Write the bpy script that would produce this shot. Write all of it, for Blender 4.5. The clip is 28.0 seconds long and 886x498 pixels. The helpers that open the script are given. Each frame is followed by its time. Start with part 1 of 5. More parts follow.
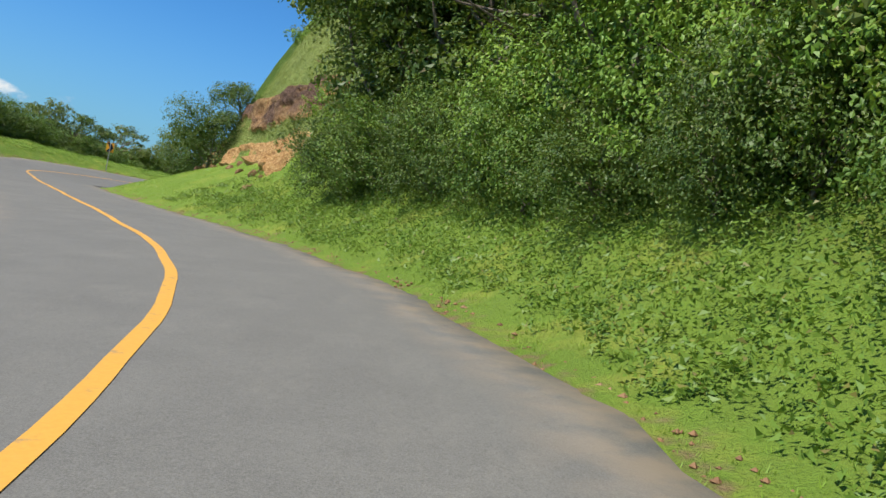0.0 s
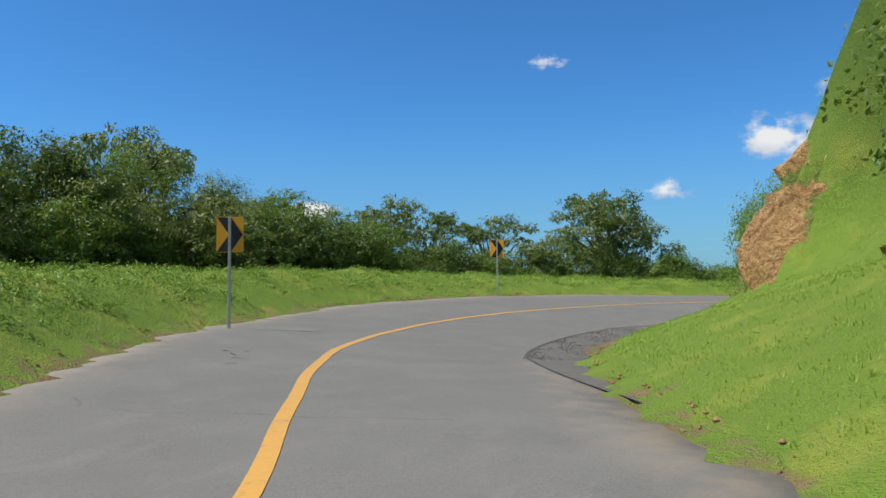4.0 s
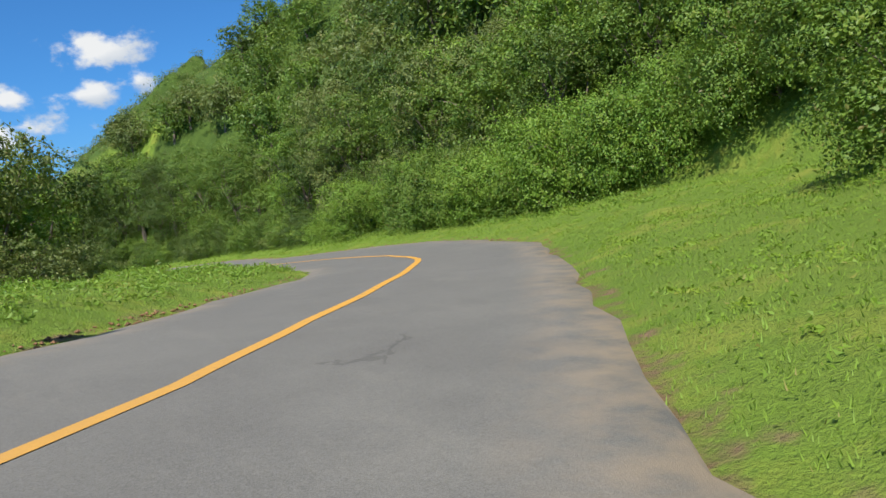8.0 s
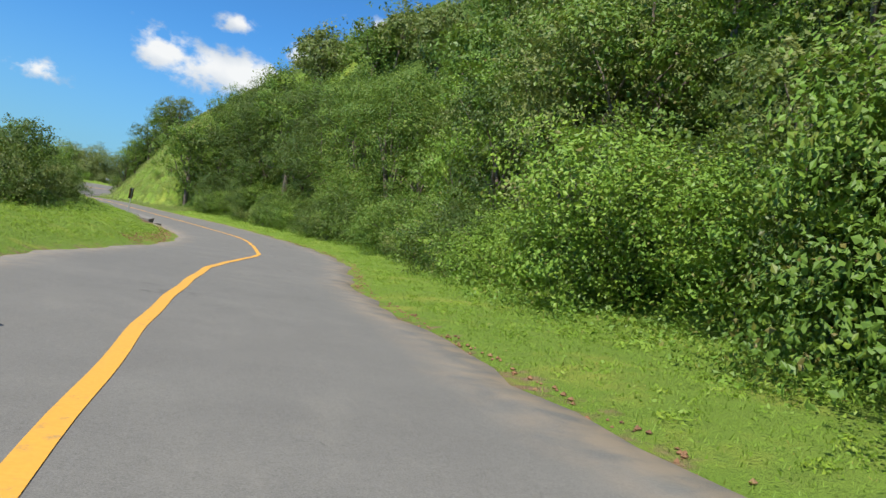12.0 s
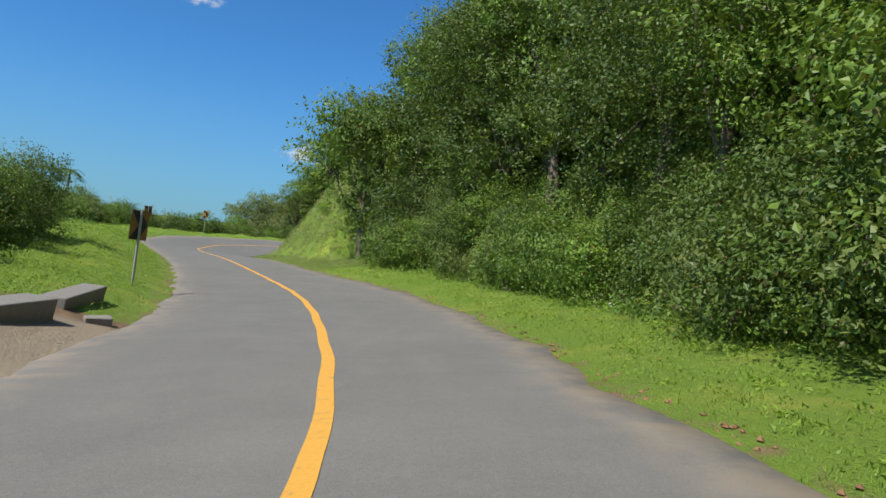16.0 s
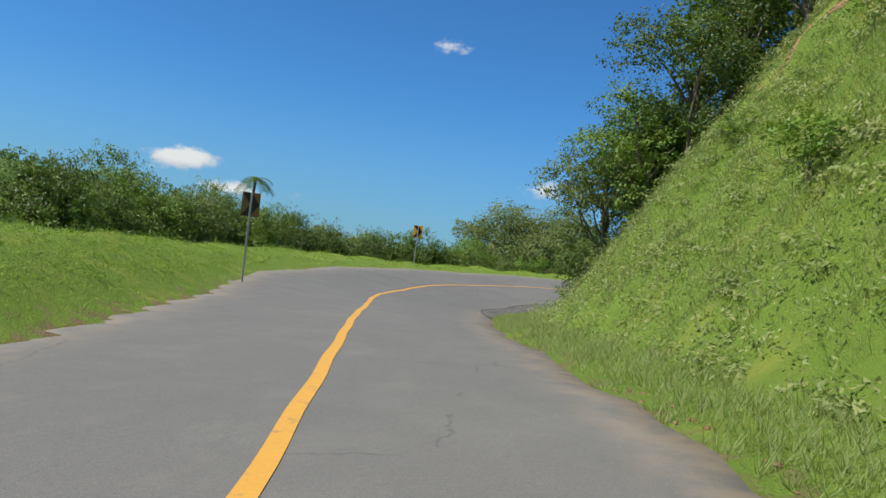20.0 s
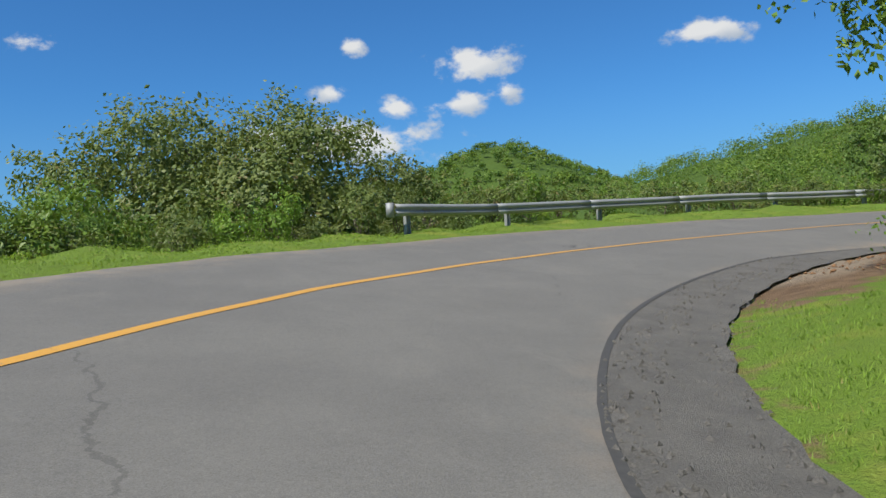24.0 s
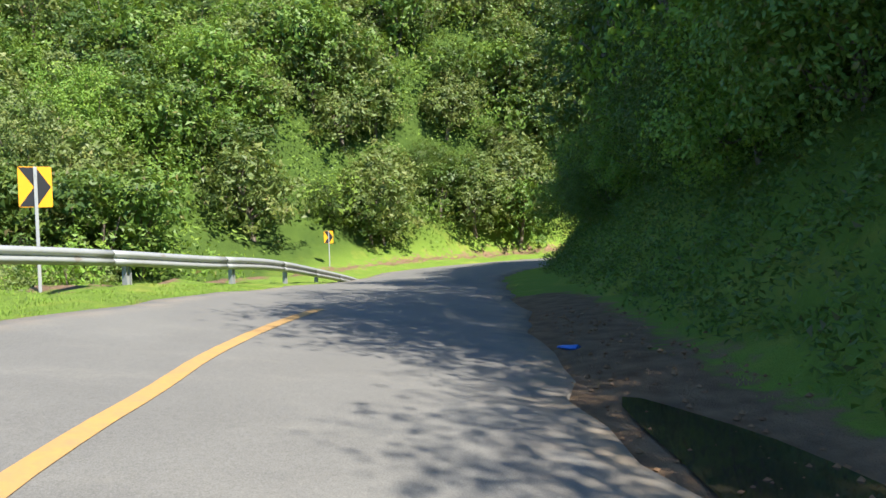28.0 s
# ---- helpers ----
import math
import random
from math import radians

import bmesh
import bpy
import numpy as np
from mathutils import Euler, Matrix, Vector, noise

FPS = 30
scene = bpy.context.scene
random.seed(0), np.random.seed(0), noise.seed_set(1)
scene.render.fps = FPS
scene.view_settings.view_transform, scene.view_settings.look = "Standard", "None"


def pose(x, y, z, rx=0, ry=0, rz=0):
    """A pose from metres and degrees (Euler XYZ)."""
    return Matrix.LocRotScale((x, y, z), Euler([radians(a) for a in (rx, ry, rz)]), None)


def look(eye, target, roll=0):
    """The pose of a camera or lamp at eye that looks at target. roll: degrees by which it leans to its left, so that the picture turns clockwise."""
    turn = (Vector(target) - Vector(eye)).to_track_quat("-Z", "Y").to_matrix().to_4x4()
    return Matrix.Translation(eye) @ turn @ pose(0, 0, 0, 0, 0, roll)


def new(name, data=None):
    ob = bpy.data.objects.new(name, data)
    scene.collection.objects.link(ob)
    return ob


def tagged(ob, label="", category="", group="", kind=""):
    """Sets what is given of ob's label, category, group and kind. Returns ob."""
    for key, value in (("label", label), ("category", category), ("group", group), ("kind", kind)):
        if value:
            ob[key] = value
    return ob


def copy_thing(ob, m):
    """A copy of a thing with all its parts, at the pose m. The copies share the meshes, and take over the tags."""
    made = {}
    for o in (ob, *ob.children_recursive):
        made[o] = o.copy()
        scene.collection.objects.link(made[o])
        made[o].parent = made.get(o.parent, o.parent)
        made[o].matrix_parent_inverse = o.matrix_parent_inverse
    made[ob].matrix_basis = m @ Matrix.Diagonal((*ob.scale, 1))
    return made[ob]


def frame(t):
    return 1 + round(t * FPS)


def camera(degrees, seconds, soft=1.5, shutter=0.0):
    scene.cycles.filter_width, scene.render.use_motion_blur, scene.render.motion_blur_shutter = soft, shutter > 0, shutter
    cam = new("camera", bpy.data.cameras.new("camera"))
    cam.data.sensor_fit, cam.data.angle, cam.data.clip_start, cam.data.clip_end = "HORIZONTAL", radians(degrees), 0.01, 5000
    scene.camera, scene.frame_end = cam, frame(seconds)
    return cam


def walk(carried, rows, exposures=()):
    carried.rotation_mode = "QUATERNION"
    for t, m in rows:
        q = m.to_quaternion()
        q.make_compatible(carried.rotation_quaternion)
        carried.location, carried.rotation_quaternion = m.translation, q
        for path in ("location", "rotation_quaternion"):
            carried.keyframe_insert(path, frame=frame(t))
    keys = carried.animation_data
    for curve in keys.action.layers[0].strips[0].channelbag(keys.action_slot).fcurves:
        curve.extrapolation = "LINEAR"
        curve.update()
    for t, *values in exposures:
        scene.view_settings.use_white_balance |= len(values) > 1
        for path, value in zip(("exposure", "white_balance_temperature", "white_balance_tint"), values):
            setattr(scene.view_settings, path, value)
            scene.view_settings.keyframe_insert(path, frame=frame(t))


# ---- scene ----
cam = camera(59.7, 28.0)
PATH = [
    (0, (3.011, -1.733, 0.789), (2.984, 0.266, 0.732), 11.3),
    (0.5, (2.133, 2.581, 0.784), (1.843, 4.559, 0.719), 11.7),
    (1, (0.719, 6.566, 0.769), (0.176, 8.49, 0.688), 10.2),
    (1.5, (-0.943, 10.21, 0.741), (-1.613, 12.094, 0.775), 9.3),
    (2, (-3.251, 14.55, 0.653), (-4.001, 16.402, 0.724), 9.1),
    (2.5, (-5.345, 18.323, 0.585), (-6.198, 20.128, 0.71), 7.6),
    (4.5, (-15.673, 33.325, 0.563), (-16.463, 35.162, 0.602), -3.9),
    (5, (-17.483, 37.43, 0.496), (-18.1, 39.333, 0.49), -6.1),
    (5.5, (-18.656, 41.145, 0.397), (-19.095, 43.096, 0.362), -9.2),
    (6, (-19.56, 45.664, 0.274), (-19.677, 47.66, 0.21), -10.3),
    (6.5, (-19.782, 49.714, 0.27), (-19.606, 51.705, 0.206), -11.3),
    (7, (-19.391, 53.867, 0.256), (-18.905, 55.806, 0.202), -11.6),
    (7.5, (-18.397, 57.661, 0.237), (-17.589, 59.489, 0.161), -11.5),
    (8, (-16.68, 61.531, 0.299), (-15.551, 63.179, 0.206), -8.3),
    (8.5, (-14.797, 64.705, 0.341), (-13.472, 66.202, 0.289), -4.7),
    (9, (-12.408, 68.026, 0.341), (-10.925, 69.368, 0.323), 0.7),
    (9.5, (-10.281, 70.845, 0.354), (-8.782, 72.17, 0.354), 4.0),
    (10, (-7.966, 74.094, 0.43), (-6.486, 75.439, 0.442), 6.6),
    (10.5, (-5.904, 77.355, 0.503), (-4.61, 78.879, 0.536), 10.4),
    (11, (-4.343, 81.325, 0.468), (-3.317, 83.042, 0.438), 12.2),
    (11.5, (-3.141, 85.036, 0.389), (-2.309, 86.855, 0.367), 11.9),
    (12, (-2.118, 89.51, 0.286), (-1.454, 91.396, 0.28), 11.3),
    (12.5, (-1.593, 93.296, 0.254), (-1.015, 95.21, 0.251), 9.6),
    (14.5, (1.547, 111.933, 0.014), (1.945, 113.893, 0.05), 4.9),
    (15, (2.054, 117.726, -0.068), (2.389, 119.698, -0.032), 4.8),
    (15.5, (2.288, 123.048, -0.143), (2.522, 125.034, -0.116), 6.0),
    (16, (2.084, 129.023, -0.171), (2.128, 131.022, -0.152), 7.0),
    (16.5, (1.798, 134.344, -0.235), (1.737, 136.342, -0.206), 7.9),
    (17, (1.164, 139.852, -0.309), (1.0, 141.845, -0.291), 7.4),
    (17.5, (0.58, 144.254, -0.397), (0.364, 146.242, -0.382), 6.7),
    (18, (-0.519, 148.855, -0.478), (-0.794, 150.836, -0.484), 4.9),
    (18.5, (-1.726, 153.264, -0.531), (-2.096, 155.23, -0.542), 6.0),
    (19, (-3.389, 157.845, -0.52), (-3.857, 159.789, -0.545), 6.5),
    (19.5, (-4.694, 161.625, -0.458), (-5.215, 163.556, -0.442), 7.0),
    (20, (-6.019, 165.753, -0.455), (-6.596, 167.667, -0.423), 7.5),
    (20.5, (-7.622, 169.864, -0.5), (-8.202, 171.777, -0.459), 6.2),
    (22.5, (-13.649, 188.337, -0.859), (-14.107, 190.284, -0.853), -0.8),
    (23, (-14.439, 192.943, -0.972), (-14.742, 194.92, -0.96), -1.3),
    (23.5, (-14.764, 197.095, -1.039), (-14.79, 199.095, -1.023), -2.6),
    (24, (-14.712, 201.583, -1.055), (-14.381, 203.555, -1.03), -3.5),
    (24.5, (-14.159, 205.148, -0.974), (-13.6, 207.067, -0.9), -6.6),
    (25, (-12.73, 208.5, -0.827), (-11.85, 210.296, -0.78), -8.2),
    (25.5, (-10.996, 211.287, -0.615), (-9.815, 212.901, -0.605), -9.0),
    (26, (-8.543, 213.71, -0.379), (-7.004, 214.984, -0.467), -7.4),
    (26.5, (-5.968, 216.02, -0.151), (-4.196, 216.939, -0.278), -6.0),
    (27, (-2.38, 218.244, 0.021), (-0.447, 218.74, -0.102), -4.5),
    (27.5, (0.816, 219.335, 0.138), (2.809, 219.472, 0.049), -3.7),
    (28, (5.529, 220.13, 0.222), (7.516, 219.913, 0.172), -1.9),
]
walk(cam, [(t, look(eye, target, roll)) for t, eye, target, roll in PATH],
     [(0, 0.45), (1.5, 0.45), (5, 0.35), (8, 0.45), (9.5, 0.80), (11, 0.70), (13, 0.40), (18, 0.30), (22, 0.25), (25.5, 0.25), (26.5, 0.45), (28, 1.30)])

# ---- sun, sky ----
SUN = Vector((-0.77, -0.55, 1.22)).normalized()
sun = new("sun", bpy.data.lights.new("sun", "SUN"))
sun.data.energy, sun.data.angle, sun.data.color = 4.6, radians(0.53), (1.0, 0.96, 0.88)
sun.matrix_world = look(SUN * 200, (0, 0, 0))


class Nodes:
    """Short hand for a node tree."""

    def __init__(self, tree):
        self.tree = tree
        tree.nodes.clear()

    def add(self, kind, inputs=(), **props):
        n = self.tree.nodes.new(kind)
        for k, v in props.items():
            setattr(n, k, v)
        for k, v in dict(inputs).items():
            sock = n.inputs[k]
            if isinstance(v, bpy.types.NodeSocket):
                self.tree.links.new(v, sock)
            else:
                sock.default_value = v
        return n

    def math(self, op, a, b=0.0, c=0.0, clamp=False):
        return self.add("ShaderNodeMath", {0: a, 1: b, 2: c}, operation=op, use_clamp=clamp).outputs[0]

    def mix(self, fac, a, b, blend="MIX"):
        n = self.add("ShaderNodeMix", {0: fac, 6: a, 7: b}, data_type="RGBA", blend_type=blend)
        return n.outputs[2]

    def ramp(self, fac, *stops):
        n = self.add("ShaderNodeValToRGB", {0: fac})
        cr = n.color_ramp
        while len(cr.elements) < len(stops):
            cr.elements.new(0.5)
        for e, (p, c) in zip(cr.elements, stops):
            e.position, e.color = p, (*c, 1) if len(c) == 3 else c
        return n.outputs[0]

    def noise(self, vec, scale, detail=4.0, rough=0.55, out=0):
        return self.add("ShaderNodeTexNoise", {"Vector": vec, "Scale": scale, "Detail": detail, "Roughness": rough}).outputs[out]


def rgb(r, g, b):
    return (r, g, b, 1.0)


world = bpy.data.worlds.new("world")
scene.world = world
world.use_nodes = True
w = Nodes(world.node_tree)
sky = w.add("ShaderNodeTexSky", sky_type="NISHITA", sun_disc=False, sun_elevation=math.asin(SUN.z),
            sun_rotation=math.atan2(SUN.x, SUN.y), altitude=400.0, air_density=1.0, dust_density=0.35, ozone_density=2.2)
direction = w.add("ShaderNodeTexCoord").outputs["Generated"]
xyz = w.add("ShaderNodeSeparateXYZ", {0: direction})
azim = w.math("ARCTAN2", xyz.outputs[0], xyz.outputs[1])
elev = w.math("ARCSINE", xyz.outputs[2])
# cumulus: azimuth from +y to the right, elevation, half width, half height (degrees)
CLOUDS = ((3.2, 8.7, 7.6, 1.9), (-2.4, 9.5, 2.6, 1.7), (6.4, 11.2, 2.4, 1.0), (11.2, 11.3, 3.4, 1.0), (12.4, 14.0, 4.2, 1.5), (14.8, 12.0, 1.6, 1.1),
          (3.6, 15.7, 1.1, 0.7), (29.2, 14.5, 3.4, 0.9), (-17.8, 15.5, 2.0, 0.9), (-9.9, 6.1, 2.1, 0.9), (-35.8, 4.8, 2.8, 1.1), (-32.2, 3.2, 3.6, 0.8),
          (1.9, 12.5, 1.6, 0.8), (1.4, 4.0, 6.0, 0.5))
flat = w.add("ShaderNodeMapping", {0: direction, 3: (1.0, 1.0, 1.5)}).outputs[0]
lump = w.noise(flat, 20.0, 8.0, 0.58)
shade = w.noise(flat, 14.0, 4.0, 0.5)
cover = None
for az, el, wide, high in CLOUDS:
    u = w.math("DIVIDE", w.math("SUBTRACT", azim, radians(az)), radians(wide))
    v = w.math("DIVIDE", w.math("SUBTRACT", elev, radians(el)), radians(high))
    far = w.math("SQRT", w.math("ADD", w.math("MULTIPLY", u, u), w.math("MULTIPLY", v, v)))
    one = w.math("SUBTRACT", 1.0, far)
    under = w.math("MULTIPLY", one, w.math("MULTIPLY_ADD", v, 0.5, 0.5, clamp=True))
    lit = under if cover is None else w.math("MAXIMUM", lit, under)
    cover = one if cover is None else w.math("MAXIMUM", cover, one)
# unseen clouds overhead, added to brighten the fill from the sky
fill_clouds = w.add("ShaderNodeMapRange", {0: elev, 1: radians(21), 2: radians(34), 3: -1.2, 4: 0.02}).outputs[0]
cover = w.math("MAXIMUM", cover, w.math("ADD", fill_clouds, w.math("MULTIPLY", w.math("SUBTRACT", w.noise(direction, 3.2, 3.0), 0.44), 3.0)))
puff = w.math("MULTIPLY_ADD", w.math("SUBTRACT", lump, 0.5), 3.3, cover)
mask = w.add("ShaderNodeMapRange", {0: puff, 1: 0.10, 2: 0.74}, interpolation_type="SMOOTHSTEP").outputs[0]
haze = w.add("ShaderNodeMapRange", {0: elev, 1: radians(13), 2: radians(-1), 3: 0.0, 4: 0.5}, interpolation_type="SMOOTHSTEP").outputs[0]
deep = w.mix(1.0, sky.outputs[0], rgb(0.40, 0.93, 1.42), "MULTIPLY")
pale = w.mix(haze, deep, rgb(2.1, 3.7, 5.4))
bright = w.add("ShaderNodeMapRange", {0: w.math("MULTIPLY_ADD", shade, 0.7, w.math("MULTIPLY", lit, 0.9)), 1: 0.28, 2: 0.68}).outputs[0]
white = w.mix(bright, rgb(4.6, 5.4, 6.4), rgb(9.0, 9.0, 8.8))
colour = w.mix(w.math("MULTIPLY", mask, 0.93), pale, white)
back = w.add("ShaderNodeBackground", {"Color": colour, "Strength": 0.075})
w.add("ShaderNodeOutputWorld", {0: back.outputs[0]})


# ---- materials ----
def material(name, build):
    m = bpy.data.materials.new(name)
    m.use_nodes = True
    n = Nodes(m.node_tree)
    shader = build(n)
    n.add("ShaderNodeOutputMaterial", {0: shader})
    return m


def place(n):
    return n.add("ShaderNodeTexCoord").outputs["Object"]


def bump(n, height, strength, distance=0.05):
    return n.add("ShaderNodeBump", {"Height": height, "Strength": strength, "Distance": distance}).outputs[0]


def principled(n, colour, rough=0.8, normal=None, metal=0.0, spec=0.5):
    ins = {"Base Color": colour, "Roughness": rough, "Metallic": metal, "Specular IOR Level": spec}
    if normal is not None:
        ins["Normal"] = normal
    return n.add("ShaderNodeBsdfPrincipled", ins).outputs[0]


def leaf_shader(dark, bright, dry, gloss=0.5, thin_share=0.30):
    def build(n):
        info = n.add("ShaderNodeObjectInfo").outputs["Random"]
        isle = n.add("ShaderNodeNewGeometry").outputs["Random Per Island"]
        base = n.mix(info, rgb(*dark), rgb(*bright))
        one = n.mix(n.math("MULTIPLY", isle, 0.75), base, rgb(*bright))
        old = n.math("GREATER_THAN", isle, 0.955)
        col = n.mix(old, one, rgb(*dry))
        # tone makes a leaf paler; it rises outwards through a crown
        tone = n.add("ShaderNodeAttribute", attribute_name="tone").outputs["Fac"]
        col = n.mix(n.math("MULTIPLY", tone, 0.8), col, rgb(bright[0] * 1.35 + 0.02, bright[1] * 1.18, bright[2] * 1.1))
        wide = n.noise(place(n), 0.9, 2.0)
        col = n.mix(n.math("MULTIPLY", n.math("SUBTRACT", wide, 0.45, clamp=True), 1.4), col, rgb(*dark))
        front = principled(n, col, gloss, spec=0.35)
        thin = n.add("ShaderNodeBsdfTranslucent", {0: n.mix(0.5, col, rgb(0.20, 0.26, 0.02))}).outputs[0]
        return n.add("ShaderNodeMixShader", {0: thin_share, 1: front, 2: thin}).outputs[0]
    return build


LEAF = material("leaf_green", leaf_shader((0.066, 0.138, 0.022), (0.170, 0.280, 0.040), (0.20, 0.17, 0.05)))
LEAF_DARK = material("leaf_dark", leaf_shader((0.040, 0.080, 0.020), (0.112, 0.185, 0.034), (0.12, 0.10, 0.04)))
LEAF_OLIVE = material("leaf_olive", leaf_shader((0.095, 0.140, 0.038), (0.195, 0.250, 0.068), (0.22, 0.17, 0.07)))
LEAF_BRIGHT = material("leaf_bright", leaf_shader((0.105, 0.215, 0.028), (0.215, 0.355, 0.045), (0.24, 0.22, 0.06)))
BLADE = material("grass_blade", leaf_shader((0.165, 0.300, 0.030), (0.275, 0.420, 0.050), (0.36, 0.32, 0.09), 0.55, 0.45))
STRAW = material("tall_grass", leaf_shader((0.200, 0.260, 0.075), (0.340, 0.400, 0.145), (0.42, 0.35, 0.15), 0.55, 0.4))


def bark_build(n):
    p = place(n)
    grain = n.noise(n.add("ShaderNodeMapping", {0: p, 3: (1, 1, 0.15)}).outputs[0], 22, 5)
    col = n.ramp(grain, (0.3, (0.07, 0.05, 0.035)), (0.7, (0.26, 0.21, 0.16)))
    return principled(n, col, 0.9, bump(n, grain, 0.8, 0.03))


BARK = material("bark", bark_build)


def asphalt_build(n):
    p = place(n)
    fine = n.noise(p, 95, 3, 0.7)
    mid = n.noise(p, 1.1, 4, 0.6)
    wide = n.noise(p, 0.16, 3)
    col = n.ramp(mid, (0.25, (0.108, 0.103, 0.090)), (0.75, (0.172, 0.165, 0.143)))
    old = n.add("ShaderNodeMapRange", {0: n.noise(p, 0.42, 6, 0.68), 1: 0.50, 2: 0.64}).outputs[0]
    col = n.mix(n.math("MULTIPLY", old, 0.5), col, rgb(0.225, 0.214, 0.182))
    worn = n.add("ShaderNodeMapRange", {0: n.noise(n.add("ShaderNodeMapping", {0: p, 3: (1.0, 0.35, 1.0)}).outputs[0], 1.7, 7, 0.72), 1: 0.54, 2: 0.66}).outputs[0]
    col = n.mix(n.math("MULTIPLY", worn, 0.45), col, rgb(0.250, 0.232, 0.190))
    blot = n.add("ShaderNodeMapRange", {0: n.noise(p, 0.8, 6, 0.66), 1: 0.60, 2: 0.70}).outputs[0]
    col = n.mix(n.math("MULTIPLY", blot, 0.4), col, rgb(0.085, 0.080, 0.070))
    grit = n.noise(p, 24, 4, 0.75)
    col = n.mix(0.22, col, n.ramp(grit, (0.36, (0.06, 0.057, 0.05)), (0.66, (0.29, 0.275, 0.24))))
    col = n.mix(n.math("MULTIPLY", wide, 0.6), col, rgb(0.195, 0.180, 0.155))
    col = n.mix(0.35, col, n.ramp(fine, (0.35, (0.05, 0.05, 0.05)), (0.68, (0.26, 0.25, 0.235))))
    # fine cracks along the edges of large cells
    cell = n.add("ShaderNodeTexVoronoi", {"Vector": n.mix(0.35, p, n.noise(p, 0.9, 6, 0.7, out=1)), "Scale": 0.3}, feature="DISTANCE_TO_EDGE").outputs[0]
    patchy = n.math("GREATER_THAN", n.noise(p, 0.31, 2), 0.60)
    crack = n.math("MULTIPLY", n.math("LESS_THAN", cell, 0.0028), patchy)
    col = n.mix(n.math("MULTIPLY", crack, 0.28), col, rgb(0.03, 0.028, 0.026))
    dust = n.add("ShaderNodeAttribute", attribute_name="dust").outputs["Fac"]
    dusty = n.math("MULTIPLY", dust, n.add("ShaderNodeMapRange", {0: n.noise(p, 2.3, 5), 1: 0.35, 2: 0.62}).outputs[0])
    col = n.mix(dusty, col, rgb(0.30, 0.235, 0.165))
    return principled(n, col, 0.86, bump(n, n.math("SUBTRACT", fine, crack), 0.5, 0.008), spec=0.3)


ASPHALT = material("asphalt", asphalt_build)


def line_build(n):
    p = place(n)
    worn = n.noise(p, 7, 6, 0.7)
    wide = n.noise(p, 0.5, 3)
    wear = n.add("ShaderNodeMapRange", {0: n.math("ADD", worn, n.math("MULTIPLY", wide, 0.35)), 1: 0.74, 2: 0.9}).outputs[0]
    col = n.mix(n.noise(p, 30, 2), rgb(0.60, 0.29, 0.025), rgb(0.72, 0.37, 0.045))
    faded = n.add("ShaderNodeAttribute", attribute_name="faded").outputs["Fac"]
    return principled(n, n.mix(n.math("MAXIMUM", n.math("MULTIPLY", wear, 0.7), n.math("MULTIPLY", faded, n.math("ADD", 0.35, worn))), col, rgb(0.16, 0.145, 0.12)), 0.7)


YELLOW = material("road_paint_yellow", line_build)


def ground_build(n):
    p = place(n)
    soil = n.add("ShaderNodeAttribute", attribute_name="soil").outputs["Fac"]
    rock = n.add("ShaderNodeAttribute", attribute_name="rock").outputs["Fac"]
    wild = n.add("ShaderNodeAttribute", attribute_name="scrub").outputs["Fac"]
    a, b, c = n.noise(p, 0.35, 4), n.noise(p, 3.1, 5), n.noise(p, 26, 4, 0.7)
    green = n.mix(a, rgb(0.150, 0.275, 0.026), rgb(0.245, 0.375, 0.045))
    green = n.mix(n.math("MULTIPLY", b, 0.7), green, rgb(0.19, 0.235, 0.05))
    green = n.mix(n.math("MULTIPLY", c, 0.4), green, rgb(0.09, 0.15, 0.018))
    scrub = n.mix(n.noise(p, 0.6, 5, 0.65), rgb(0.030, 0.062, 0.012), rgb(0.105, 0.165, 0.026))
    straw = n.add("ShaderNodeMapRange", {0: n.noise(p, 0.75, 5, 0.62), 1: 0.52, 2: 0.68}).outputs[0]
    green = n.mix(n.math("MULTIPLY", straw, 0.55), green, rgb(0.36, 0.36, 0.065))
    green = n.mix(wild, green, scrub)
    earth = n.ramp(b, (0.3, (0.15, 0.085, 0.045)), (0.7, (0.34, 0.22, 0.125)))
    earth = n.mix(n.math("MULTIPLY", c, 0.5), earth, rgb(0.12, 0.09, 0.06))
    bare = n.add("ShaderNodeMapRange", {0: n.math("ADD", soil, n.math("MULTIPLY", n.math("SUBTRACT", b, 0.5), 1.2)), 1: 0.38, 2: 0.62}).outputs[0]
    sandy = n.add("ShaderNodeMapRange", {0: soil, 1: 1.05, 2: 1.4}).outputs[0]
    earth = n.mix(n.math("MULTIPLY", sandy, 0.85), earth, n.mix(c, rgb(0.30, 0.24, 0.165), rgb(0.47, 0.39, 0.285)))
    col = n.mix(bare, green, earth)
    layer = n.noise(n.add("ShaderNodeMapping", {0: p, 3: (0.35, 0.35, 1.6)}).outputs[0], 1.0, 7, 0.72)
    red = n.ramp(layer, (0.26, (0.12, 0.06, 0.036)), (0.42, (0.30, 0.155, 0.080)), (0.55, (0.46, 0.26, 0.125)), (0.75, (0.55, 0.39, 0.21)))
    face = n.add("ShaderNodeMapRange", {0: n.math("MULTIPLY_ADD", rock, n.math("MULTIPLY", n.math("SUBTRACT", n.noise(n.add("ShaderNodeMapping", {0: p, 3: (1, 1, 2.2)}).outputs[0], 0.55, 6, 0.65), 0.52), 3.6), rock), 1: 0.45, 2: 0.6}).outputs[0]
    col = n.mix(face, col, red)
    return principled(n, col, 0.95, bump(n, n.math("ADD", n.math("ADD", c, b), n.math("MULTIPLY", n.math("MULTIPLY", layer, face), 6.0)), 0.9, 0.09), spec=0.2)


